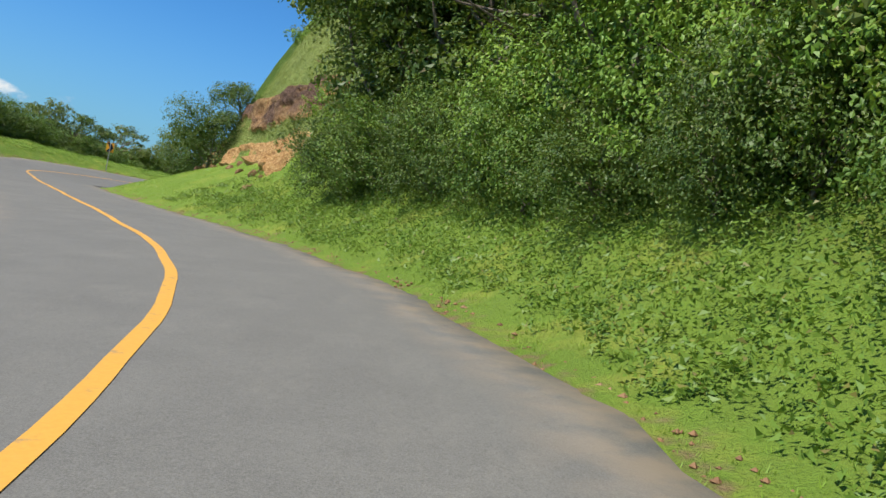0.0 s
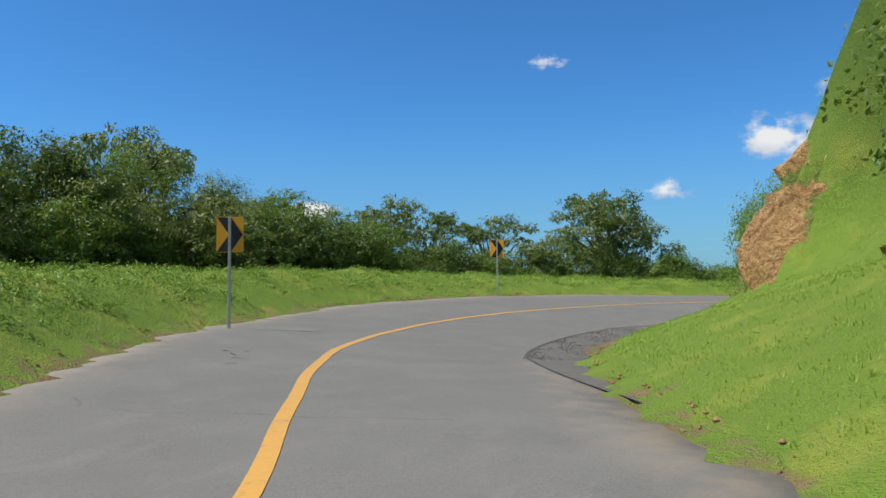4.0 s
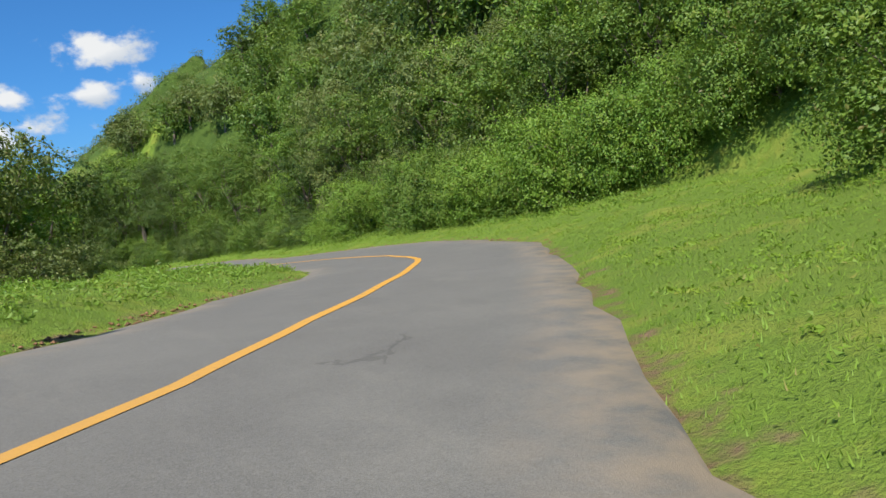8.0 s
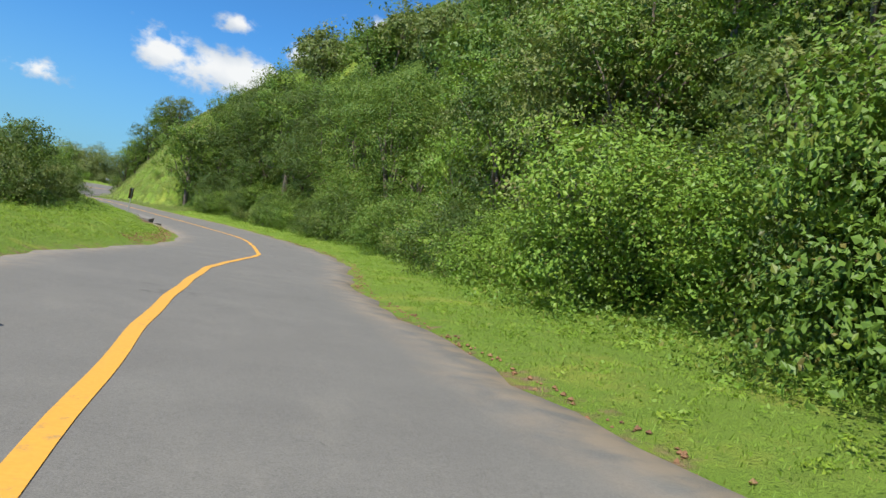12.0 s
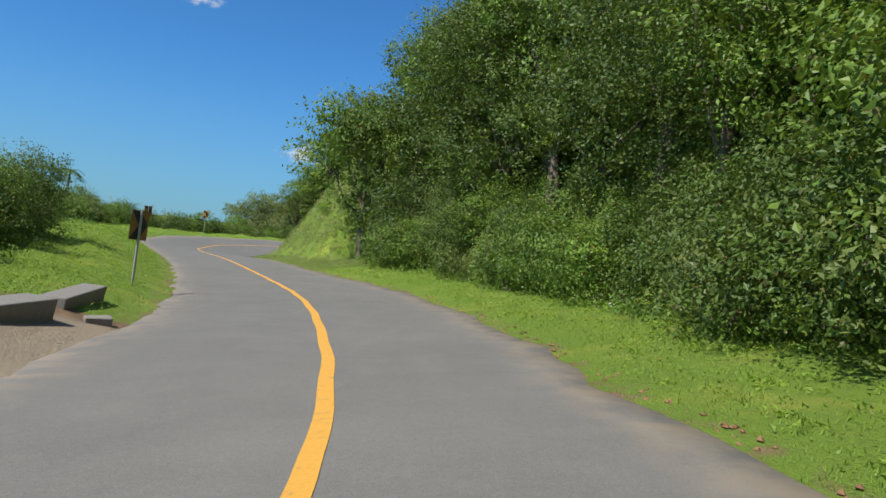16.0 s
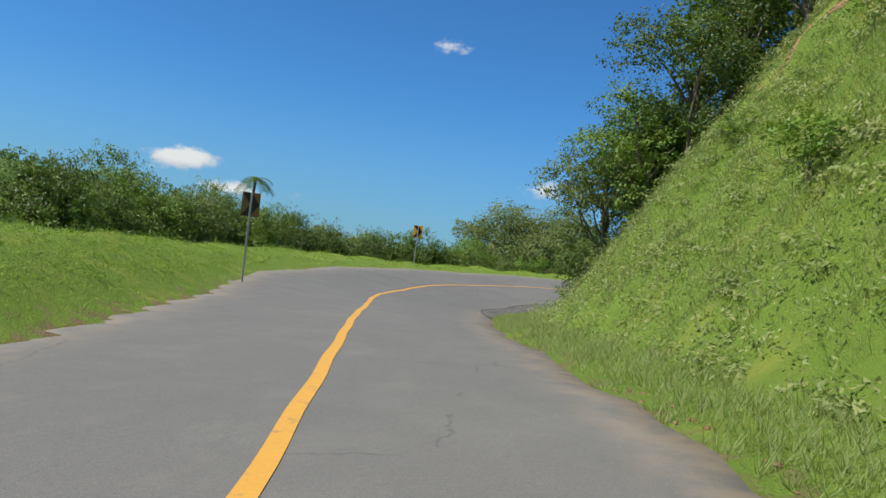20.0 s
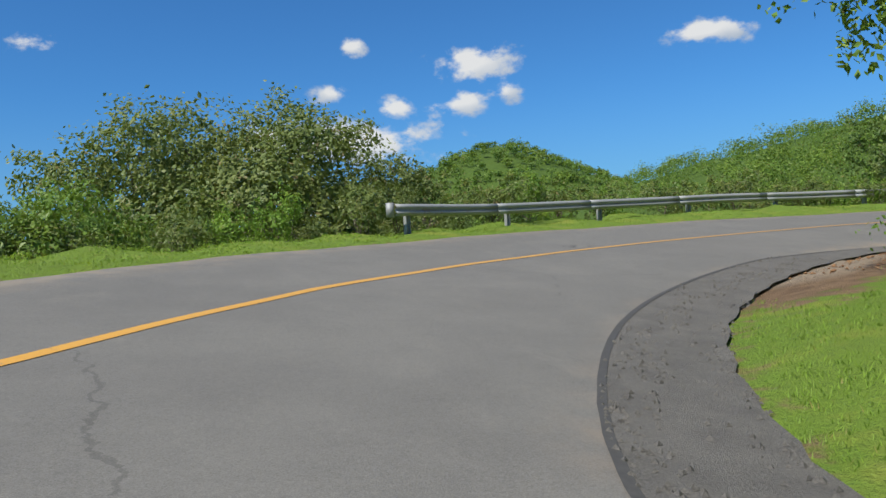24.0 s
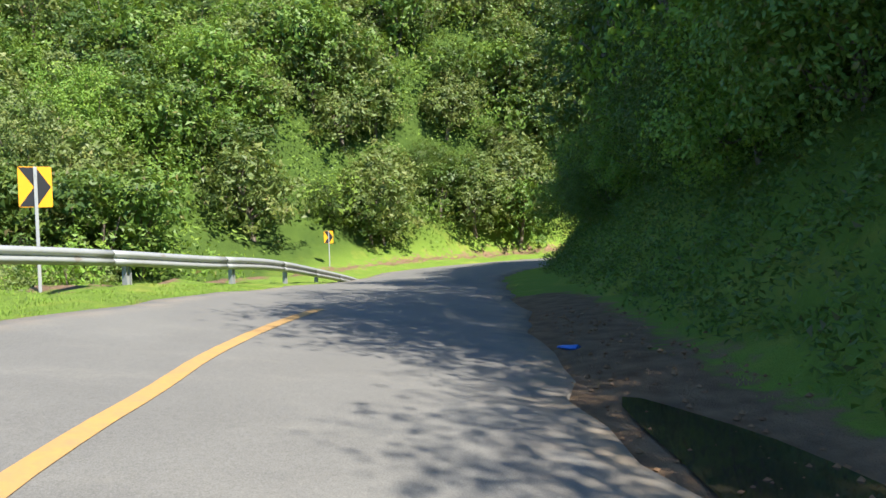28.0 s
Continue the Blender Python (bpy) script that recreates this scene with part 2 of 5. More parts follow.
GROUND = material("verge_and_hill_ground", ground_build)


def metal_build(tint, rough):
    def build(n):
        p = place(n)
        g = n.noise(p, 6, 5, 0.65)
        col = n.mix(g, rgb(*[v * 0.72 for v in tint]), rgb(*tint))
        stain = n.math("GREATER_THAN", n.noise(p, 2.2, 4), 0.66)
        col = n.mix(n.math("MULTIPLY", stain, 0.45), col, rgb(0.22, 0.15, 0.10))
        return principled(n, col, rough, bump(n, g, 0.15, 0.01), metal=0.25)
    return build


GALV = material("galvanised_steel", metal_build((0.36, 0.37, 0.36), 0.62))
POST = material("sign_post_steel", metal_build((0.42, 0.43, 0.42), 0.55))


def sheet_build(colour):
    def build(n):
        g = n.noise(place(n), 9, 4)
        return principled(n, n.mix(n.math("MULTIPLY", g, 0.3), rgb(*colour), rgb(*[v * 0.7 for v in colour])), 0.45)
    return build


SIGN_YELLOW = material("sign_sheet_amber", sheet_build((0.85, 0.38, 0.012)))
# faded amber, with the shade of faces turned from the sun in its colour
SIGN_WORN_SHADED = material("sign_sheet_faded_shaded", sheet_build((0.26, 0.135, 0.035)))
SIGN_BLACK = material("sign_black", sheet_build((0.02, 0.02, 0.022)))

# ---- the line of the road: its centre, and by station the half widths and the cross fall ----
CENTRE = [
    (5.8, -26, -0.4), (3.5, -11.8, -0.45), (2.0, -1.9, -0.46), (-0.4, 7.7, -0.47), (-4.9, 16.5, -0.57), (-10.5, 24.6, -0.63),
    (-16.4, 32.9, -0.63), (-21.3, 42.1, -0.64), (-22.4, 52.9, -0.60), (-18.7, 63.3, -0.61), (-11.7, 71.1, -0.68),
    (-5.8, 78.8, -0.73), (-3.2, 88.3, -0.88), (-2.2, 98.2, -1.03), (-0.9, 108.1, -1.18), (0.7, 117.9, -1.30),
    (1.5, 127.7, -1.40), (1.1, 137.7, -1.52), (-0.6, 147.5, -1.65), (-3.5, 157.0, -1.72), (-6.9, 166.4, -1.72),
    (-10.4, 175.7, -1.80), (-13.9, 185.1, -1.96), (-17.0, 195.1, -1.98), (-17.0, 206.2, -1.68), (-10.9, 215.6, -1.15),
    (-1.1, 221.0, -0.80), (9.2, 221.9, -0.76), (20.0, 220.5, -1.0), (30.0, 218.9, -1.45), (40.0, 216.9, -1.9), (50.0, 212.6, -2.05),
]
TAIL = [(57.5, 204.5, -2.1), (61.0, 193.5, -2.1), (61.5, 179.0, -2.2)]
ST_L_W = (-25, 0, 30, 40, 50, 58, 66, 72, 80, 90, 105, 140, 180, 200, 210, 220, 230, 240, 246, 250, 256, 262, 270, 282, 296, 330)
W_LEFT_AT = (3.2, 3.2, 2.8, 2.8, 3.4, 3.75, 4.1, 3.75, 2.75, 2.6, 2.9, 3.2, 3.2, 3.8, 4.5, 4.2, 3.8, 3.85, 3.6, 3.25, 2.75, 2.3, 2.1, 2.6, 4.6, 4.6)
ST_R_W = (-25, 0, 22, 28, 36, 40, 50, 60, 70, 80, 88, 95, 101, 106, 112, 121, 133, 145, 151, 160, 168, 178, 188, 200, 210, 220, 230, 240, 250, 258, 330)
W_RIGHT_AT = (3.3, 3.35, 2.9, 2.65, 2.9, 3.1, 4.2, 4.6, 4.25, 3.2, 2.9, 2.75, 3.6, 3.9, 3.65, 3.05, 3.4, 2.85, 2.7, 3.05, 3.3, 2.8, 3.05, 3.3, 4.4, 5.05, 4.5, 4.15, 3.9, 3.4, 3.2)
ST_W = tuple(range(-25, 331))
W_LEFT, W_RIGHT = tuple(np.interp(ST_W, ST_L_W, W_LEFT_AT)), tuple(np.interp(ST_W, ST_R_W, W_RIGHT_AT))
ST_B = (-25, 0, 10, 20, 30, 40, 50, 60, 70, 80, 90, 100, 110, 120, 130, 140, 150, 170, 180, 190, 200, 210, 220, 230, 240, 255, 264, 272, 280, 290, 330)
BANK = (0.04, 0.073, 0.086, 0.081, 0.055, 0.006, -0.065, -0.105, -0.098, -0.06, -0.01, 0.03, 0.041, 0.045, 0.071, 0.10, 0.115, 0.097, 0.078, 0.056, 0.014, -0.056, -0.119, -0.138, -0.133, -0.13, -0.115, -0.07, -0.03, 0.01, 0.0)


def spline(points, step=1.0):
    """A smooth line through the points, in even steps."""
    p = np.array(points, float)
    p = np.vstack([2 * p[0] - p[1], p, 2 * p[-1] - p[-2]])
    out = []
    for a, b, c, d in zip(p[:-3], p[1:-2], p[2:-1], p[3:]):
        for u in np.linspace(0, 1, 24, endpoint=False):
            out.append(0.5 * ((2 * b) + (c - a) * u + (2 * a - 5 * b + 4 * c - d) * u * u + (3 * b - a - 3 * c + d) * u**3))
    out = np.array(out + [p[-2]])
    along = np.r_[0, np.cumsum(np.linalg.norm(np.diff(out[:, :2], axis=0), axis=1))]
    at = np.arange(0, along[-1], step)
    return np.stack([np.interp(at, along, out[:, k]) for k in range(out.shape[1])], 1)


ROAD = spline(CENTRE + TAIL)
FIRST = int(np.argmin(np.hypot(ROAD[:, 0] - 2.0, ROAD[:, 1] + 1.9)))
STATION = np.arange(len(ROAD), dtype=float) - FIRST
TANGENT = np.gradient(ROAD[:, :2], axis=0)
TANGENT /= np.linalg.norm(TANGENT, axis=1)[:, None]
RIGHT = np.stack([TANGENT[:, 1], -TANGENT[:, 0]], 1)


def along(table, stations, s):
    return np.interp(s, stations, table)


def road_at(s, d):
    """The road's surface at station s, d metres to the right of its centre."""
    c = np.array([np.interp(s, STATION, ROAD[:, k]) for k in range(3)])
    r = np.array([np.interp(s, STATION, RIGHT[:, k]) for k in range(2)])
    r /= np.linalg.norm(r)
    return Vector((c[0] + r[0] * d, c[1] + r[1] * d, c[2] + along(BANK, ST_B, s) * d))


def nearest(x, y):
    """Station and distance to the right of the centre for arrays of places."""
    s, d = np.empty(len(x)), np.empty(len(x))
    for k in range(0, len(x), 4000):
        px, py = x[k:k + 4000, None], y[k:k + 4000, None]
        i = np.argmin((px - ROAD[None, :, 0]) ** 2 + (py - ROAD[None, :, 1]) ** 2, axis=1)
        vx, vy = x[k:k + 4000] - ROAD[i, 0], y[k:k + 4000] - ROAD[i, 1]
        ahead = vx * TANGENT[i, 0] + vy * TANGENT[i, 1]
        side = vx * RIGHT[i, 0] + vy * RIGHT[i, 1]
        far = np.hypot(vx, vy)
        s[k:k + 4000] = STATION[i] + np.clip(ahead, -0.6, 0.6)
        d[k:k + 4000] = np.where(np.abs(ahead) > 1.5, np.sign(side) * far, side)
    return s, d


# right side: verge width and slope, then bank steepness up to a height, then the hill
ST_R = (-25, 0, 22, 29, 34, 41, 46, 56, 60, 66, 71, 80, 92, 102, 130, 168, 180, 186, 206, 213, 222, 232, 244, 256, 330)
VERGE_R = (1.0, 1.0, 1.6, 4.4, 5.0, 5.2, 5.2, 4.8, 2.9, 3.0, 7.5, 7.8, 6.6, 5.2, 4.4, 4.2, 4.0, 1.7, 1.8, 4.0, 5.5, 4.0, 2.6, 2.2, 2.0)
RISE_R = (0.25, 0.28, 0.40, 0.50, 0.50, 0.42, 0.34, 0.34, 0.30, 0.28, 0.22, 0.17, 0.14, 0.14, 0.14, 0.16, 0.18, 0.2, 0.18, 0.14, 0.16, 0.10, 0.05, 0.04, 0.1)
STEEP_R = (0.8, 0.8, 0.9, 1.9, 2.3, 2.2, 1.7, 1.0, 2.6, 2.2, 0.75, 0.75, 0.8, 0.95, 1.0, 1.0, 1.1, 1.8, 1.2, 0.7, 0.55, 0.6, 0.8, 1.3, 1.3)
# left side: verge width, then the fall into the valley
ST_L = (-25, 15, 30, 45, 60, 75, 88, 100, 120, 140, 165, 185, 200, 215, 230, 250, 262, 280, 330)
VERGE_L = (3.5, 4.0, 6.0, 7.0, 7.5, 8.5, 8.0, 6.0, 6.0, 5.0, 5.5, 7.0, 6.0, 5.5, 3.0, 3.6, 4.6, 4.0, 4.0)
BERM_L = (0.3, 0.7, 1.3, 1.3, 1.0, 0.7, 0.5, 0.4, 0.35, 0.3, 0.5, 1.1, 1.0, 0.5, 0.15, 0.42, 0.12, 0.1, 0.3)


def wave(x, y, size, seed):
    """Soft uneven ground, about -1 to 1."""
    k, out = 2 * np.pi / size, 0
    for j in range(4):
        a = seed * 1.7 + j * 2.399
        out = out + np.sin(k * (1 + 0.37 * j) * (x * np.cos(a) + y * np.sin(a)) + seed * 3.1 + j * 1.3) / (1 + 0.5 * j)
    return out / 2.2


def ridge(x, y, a, b, high_a, high_b, wide):
    """A ridge from a to b with straight flanks and a rounded crest."""
    ax, ay, bx, by = *a, *b
    u = np.clip(((x - ax) * (bx - ax) + (y - ay) * (by - ay)) / ((bx - ax) ** 2 + (by - ay) ** 2), 0, 1)
    far = np.hypot(x - ax - u * (bx - ax), y - ay - u * (by - ay))
    return (high_a + (high_b - high_a) * u) * (1 - np.sqrt(far**2 + 40) / wide)


def ground_height(x, y):
    """Height of the ground, and how bare and how rocky it is."""
    x, y = np.atleast_1d(np.asarray(x, float)), np.atleast_1d(np.asarray(y, float))
    s, d = nearest(x, y)
    wl, wr = along(W_LEFT, ST_W, s), along(W_RIGHT, ST_W, s)
    bank, base = along(BANK, ST_B, s), np.interp(s, STATION, ROAD[:, 2])
    road = base + bank * np.clip(d, -wl, wr)
    er, el = np.maximum(d - wr, 0), np.maximum(-d - wl, 0)
    rough = 0.5 * wave(x, y, 11, 1) + 0.5 * wave(x, y, 4.7, 2)
    vr = along(VERGE_R, ST_R, s)
    up = er - vr
    high = np.maximum(up, 0) * along(STEEP_R, ST_R, s)
    high = np.where(high > 9, 9 + (high - 9) * 0.72, high)
    high = 52 * (1 - np.exp(-high / 52)) * np.interp(s, (60, 78, 150, 182), (1.1, 1.5, 1.45, 1.1))
    zr = road + np.minimum(er, vr) * along(RISE_R, ST_R, s) + high + rough * np.clip(er / 6, 0, 1) * (0.18 + 0.25 * np.clip(up / 6, 0, 3))
    vl = along(VERGE_L, ST_L, s)
    berm = along(BERM_L, ST_L, s) * np.clip(el / 2.6, 0, 1) ** 0.8
    fall = np.maximum(el - vl, 0)
    zr = zr + np.where((s > 176) & (s < 212), np.clip(up / 1.5, 0, 1) * (0.42 * wave(x, y, 3.3, 21) + 0.45 * wave(x, y, 6.4, 22)), 0)
    zl = road + berm + rough * 0.14 * np.clip(el / 3, 0, 1) - 34 * (1 - np.exp(-fall * 0.42 / 34)) + wave(x, y, 60, 4) * np.clip(fall / 40, 0, 3)
    z = np.where(d > 0, zr, zl)
    tuft = 0.10 * wave(x, y, 2.9, 41) + 0.07 * wave(x, y, 1.9, 42)
    z = z + tuft * np.clip((np.maximum(er, el) - 0.8) / 1.6, 0, 1) * np.where(d < 0, 1.25, np.where(s < 30, 1.2, 0.7))
    far_hills = ridge(x, y, (118, 208), (114, 288), 54, 37, 80) - 6
    far_hills = np.maximum(far_hills, ridge(x, y, (114, 288), (106, 331), 37, 32, 80) - 6)
    far_hills = np.maximum(far_hills, ridge(x, y, (106, 331), (84, 395), 32, 27, 80) - 6)
    far_hills = np.maximum(far_hills, ridge(x, y, (80, 585), (160, 640), 68, 48, 145) - 9)
    far_hills = np.maximum(far_hills, ridge(x, y, (-420, 330), (-150, 520), 52, 14, 170) - 12)
    far_hills = np.maximum(far_hills, ridge(x, y, (-900, 900), (900, 1500), 24, 70, 600) - 30)
    far_hills = far_hills + wave(x, y, 34, 5) * 1.2
    # the spur above the second bend: its crest falls to the north-west, with even flanks
    ux, uy = (x + 4.7) * 0.7 - (y - 195) * 0.714, (x + 4.7) * 0.714 + (y - 195) * 0.7
    spur = 7.6 + np.clip(ux, -3, 62) * 0.455 + np.minimum(ux + 3, 0) * 1.3 - np.where(uy < 0, 1.1, 0.62) * (np.sqrt(uy**2 + 30) - 5.48) + wave(x, y, 9, 15) * 0.35
    far_hills = np.maximum(far_hills, np.where(ux < 62, spur, -50))
    own = np.maximum(er, el)
    blend = np.clip((own - 4) / 8, 0, 1)
    z = np.where(far_hills > z, z + (far_hills - z) * blend, z)
    z = z - 0.09 * np.clip(1 - own / 0.9, 0, 1)
    basin = np.clip(2.3 - ((x - 8.4) / 3.3) ** 2 - ((y - 217.85) / 1.0) ** 2, 0, 1)
    z = z * (1 - basin) - 1.25 * basin
    soil = np.clip(1 - own / 0.8, 0, 1) * 0.57
    soil = np.maximum(soil, np.where((d > 0) & (s > 52) & (s < 72), np.clip(1.5 - er / 0.9, 0, 1) * 0.62, 0))
    soil = np.maximum(soil, np.where((d > 0) & (s > 230) & (s < 272), np.clip(2.0 - er / 1.1, 0, 1) * np.clip((s - 230) / 6, 0, 1) * np.interp(s, (250, 258), (1.35, 0.9)), 0))
    soil = np.maximum(soil, np.where((d < 0) & (s > 147) & (s < 158), 1.5 * np.clip(1.5 - el / 1.6, 0, 1) * np.clip(np.minimum(s - 147, 158 - s) / 1.5, 0, 1), 0))
    soil = np.maximum(soil, np.where((d > 0) & (s > 76) & (s < 88), np.exp(-((er - 7.5) / 1.4) ** 2) * 0.5, 0))
    soil = np.maximum(soil, np.where((s > 262) & (d < 0), np.exp(-((el - 3.5) / 1.2) ** 2) * 0.7, 0))
    cliff = np.maximum(0, np.where((d > 0) & (s > 186) & (s < 206), 0.85 * np.exp(-((er - 6.6) / 1.3) ** 2) * (wave(x, y, 5.5, 23) > 0.1), 0))
    return z, soil, cliff


def wildness(x, y):
    """0 on the mown verges, 1 in the scrub beyond."""
    s, d = nearest(x, y)
    e = np.abs(d) - np.where(d > 0, np.interp(s, ST_W, W_RIGHT), np.interp(s, ST_W, W_LEFT))
    edge = np.where(d > 0, np.interp(s, ST_R, VERGE_R) + np.where((s > 172) & (s < 214), 9.0, 0.8), np.interp(s, ST_L, VERGE_L) + 0.5)
    return np.clip((e - edge) / 2.0, 0, 1)


def height(x, y):
    return float(ground_height([x], [y])[0][0])


def mesh_of(name, verts, faces, mat, smooth=True):
    me = bpy.data.meshes.new(name)
    verts, faces = np.asarray(verts, np.float32), np.asarray(faces, np.int32)
    me.vertices.add(len(verts))
    me.vertices.foreach_set("co", verts.ravel())
    me.loops.add(faces.size)
    me.loops.foreach_set("vertex_index", faces.ravel())
    me.polygons.add(len(faces))
    k = faces.shape[1]
    me.polygons.foreach_set("loop_start", np.arange(0, faces.size, k, dtype=np.int32))
    me.polygons.foreach_set("loop_total", np.full(len(faces), k, np.int32))
    me.polygons.foreach_set("use_smooth", np.full(len(faces), smooth))
    me.update(calc_edges=True)
    me.materials.append(mat)
    return me


def grid_faces(rows, cols):
    a = (np.arange(rows - 1)[:, None] * cols + np.arange(cols - 1)[None]).ravel()
    return np.stack([a, a + 1, a + cols + 1, a + cols], 1)


def attribute(me, name, values):
    me.attributes.new(name, "FLOAT", "POINT").data.foreach_set("value", np.asarray(values, np.float32))


def part(name, bm, mat, parent, label=""):
    me = bpy.data.meshes.new(name)
    bm.to_mesh(me)
    bm.free()
    me.materials.append(mat)
    ob = new(name, me)
    ob.parent = parent
    return tagged(ob, label)


def piece(name, me, parent, label=""):
    ob = new(name, me)
    ob.parent = parent
    return tagged(ob, label)


# ---- ground: one sheet, fine along the road, coarse to the horizon ----
def spread(lo, hi, step, reach, growth):
    mid = list(np.arange(lo, hi + step / 2, step))
    out, k = [], step
    while True:
        k *= growth
        nxt = (out[-1] if out else mid[-1]) + k
        out.append(nxt)
        if nxt > hi + reach:
            break
    down = [lo - (v - mid[-1]) for v in out]
    return np.array(down[::-1] + mid + out)


GX, GY = spread(-42, 72, 0.75, 2600, 1.16), spread(-28, 246, 0.75, 2600, 1.16)
gx, gy = [v.ravel() for v in np.meshgrid(GX, GY)]
gz, soil, cliff = ground_height(gx, gy)
gx2 = gx + np.where(cliff > 0.3, 0.35 * wave(gz * 3, gx + gy, 3.1, 7), 0)
gy2 = gy + np.where(cliff > 0.3, 0.35 * wave(gz * 3, gx - gy, 2.3, 8), 0)
me = mesh_of("ground", np.stack([gx2, gy2, gz], 1), grid_faces(len(GY), len(GX)), GROUND)
attribute(me, "soil", soil)
attribute(me, "rock", cliff)
attribute(me, "scrub", wildness(gx, gy))
ground = tagged(new("ground", me), "grassy verges, earth banks and hillside ground", "ground", kind="structure")

# ---- road ----
cols = np.r_[-1.045, np.linspace(-1, 1, 15), 1.045]
rows, dust = [], []
for i, s in enumerate(STATION):
    wl, wr = along(W_LEFT, ST_W, s), along(W_RIGHT, ST_W, s)
    wl += 0.10 * math.sin(s * 0.9) + 0.07 * math.sin(s * 2.3 + 1)
    wr += 0.10 * math.sin(s * 1.1 + 2) + 0.08 * math.sin(s * 2.7)
    for c in cols:
        d = c * (wl if c < 0 else wr)
        rows.append((*(ROAD[i, :2] + RIGHT[i] * d), ROAD[i, 2] + along(BANK, ST_B, s) * d - (0.015 if abs(c) == 1 else 0.2 if abs(c) > 1 else 0)))
        dust.append(min(1.0, max(0.0, (abs(c) - 0.72) / 0.28)) * (0.9 if c > 0 else 0.6))
me = mesh_of("road", rows, grid_faces(len(STATION), len(cols))[:, ::-1], ASPHALT)
attribute(me, "dust", dust)
road = tagged(new("road", me), "grey worn asphalt road with dusty crumbling edges", "road", kind="structure")

rows = []
fine = np.arange(STATION[0] + 1, 266, 0.5)
for s in fine:
    wob = 0.02 * math.sin(s * 0.31) + 0.012 * math.sin(s * 1.9) + np.interp(s, (5, 12, 16, 20, 27, 32, 40, 50, 60, 64, 70, 74, 78, 81, 86, 91, 94, 97, 103, 111, 122, 127, 132, 137, 141, 148, 156, 164, 172, 182, 216, 222, 230, 236, 240, 244, 248, 252, 256, 259, 262),
                                                                    (0.08, 0.05, 0.05, -0.14, -0.12, 0.0, 0.12, -0.04, -0.05, -0.13, -0.2, -0.15, 0.2, 0.03, 0.1, 0, -0.22, -0.06, 0.12, 0.10, -0.15, 0.05, 0.33, 0.15, 0.07, 0.14, -0.02, -0.02, 0.0, 0, 0.08, -0.25, -0.4, -0.1, 0.0, 0.1, 0.12, 0.2, 0.3, 0.25, 0.1))
    for d in (-0.075, 0.075):
        p = road_at(s, d + wob)
        rows.append((p.x, p.y, p.z + 0.006))
line = mesh_of("yellow_line", rows, grid_faces(len(fine), 2)[:, ::-1], YELLOW)
attribute(line, "faded", np.repeat(np.interp(fine, (30, 50, 74, 84, 222, 246), (0.1, 0.4, 0.4, 0.05, 0.1, 0.62)), 2))
piece("yellow_line", line, road, "worn solid yellow centre line")

# ---- chevron signs ----
def box(bm, x0, y0, z0, x1, y1, z1, bevel=0.0):
    m = Matrix.Translation(((x0 + x1) / 2, (y0 + y1) / 2, (z0 + z1) / 2)) @ Matrix.Diagonal((x1 - x0, y1 - y0, z1 - z0, 1))
    r = bmesh.ops.create_cube(bm, size=1, matrix=m)
    if bevel:
        edges = list({e for v in r["verts"] for e in v.link_edges})
        bmesh.ops.bevel(bm, geom=edges, offset=bevel, segments=2, affect="EDGES", profile=0.5)


def plate(bm, outline, y, thick):
    """A flat plate in the xz plane, facing -y."""
    face = bm.faces.new([bm.verts.new((x, y, z)) for x, z in outline])
    r = bmesh.ops.extrude_face_region(bm, geom=[face])
    bmesh.ops.translate(bm, verts=[v for v in r["geom"] if isinstance(v, bmesh.types.BMVert)], vec=(0, thick, 0))
    bmesh.ops.recalc_face_normals(bm, faces=bm.faces)


def rounded(w, h, r, n=4):
    out = []
    for cx, cz, a0 in ((w - r, h - r, 0), (-w + r, h - r, 90), (-w + r, -h + r, 180), (w - r, -h + r, 270)):
        for k in range(n + 1):
            a = radians(a0 + 90 * k / n)
            out.append((cx + r * math.cos(a), cz + r * math.sin(a)))
    return out


def chevron_sign(x, y, turn, lean=(0, 0), lift=0.0, label="amber chevron road sign with a black arrow on a steel post", sheet=None):
    sign = tagged(new("chevron_sign"), label, "road sign", "chevron signs along the bends")
    sign.matrix_world = pose(x, y, height(x, y), lean[0], lean[1], turn)
    bm = bmesh.new()
    box(bm, -0.03, -0.02, -0.4, 0.03, 0.02, 1.86 + lift, 0.006)
    part("post", bm, POST, sign, "square galvanised steel post")
    bm = bmesh.new()
    plate(bm, rounded(0.28, 0.375, 0.035), 0.034, 0.004)
    bmesh.ops.translate(bm, verts=bm.verts, vec=(0, 0, 1.49 + lift))
    panel = part("panel", bm, sheet or SIGN_YELLOW, sign, "faded panel, its brown also holding painted shade" if sheet else "amber reflective panel")
    bm = bmesh.new()
    plate(bm, [(-0.27, 0.36), (0.02, 0.36), (0.26, 0.0), (0.02, -0.36), (-0.27, -0.36), (-0.02, 0.0)], 0.030, 0.003)
    bmesh.ops.translate(bm, verts=bm.verts, vec=(0, 0, 1.49 + lift))
    part("chevron", bm, SIGN_BLACK, panel, "black chevron pointing along the bend")
    for z in (1.28 + lift, 1.70 + lift):
        bm = bmesh.new()
        bmesh.ops.create_cone(bm, cap_ends=True, segments=8, radius1=0.012, radius2=0.010, depth=0.012, matrix=pose(0, -0.025, z, 90))
        part("bolt", bm, GALV, sign)
    return sign


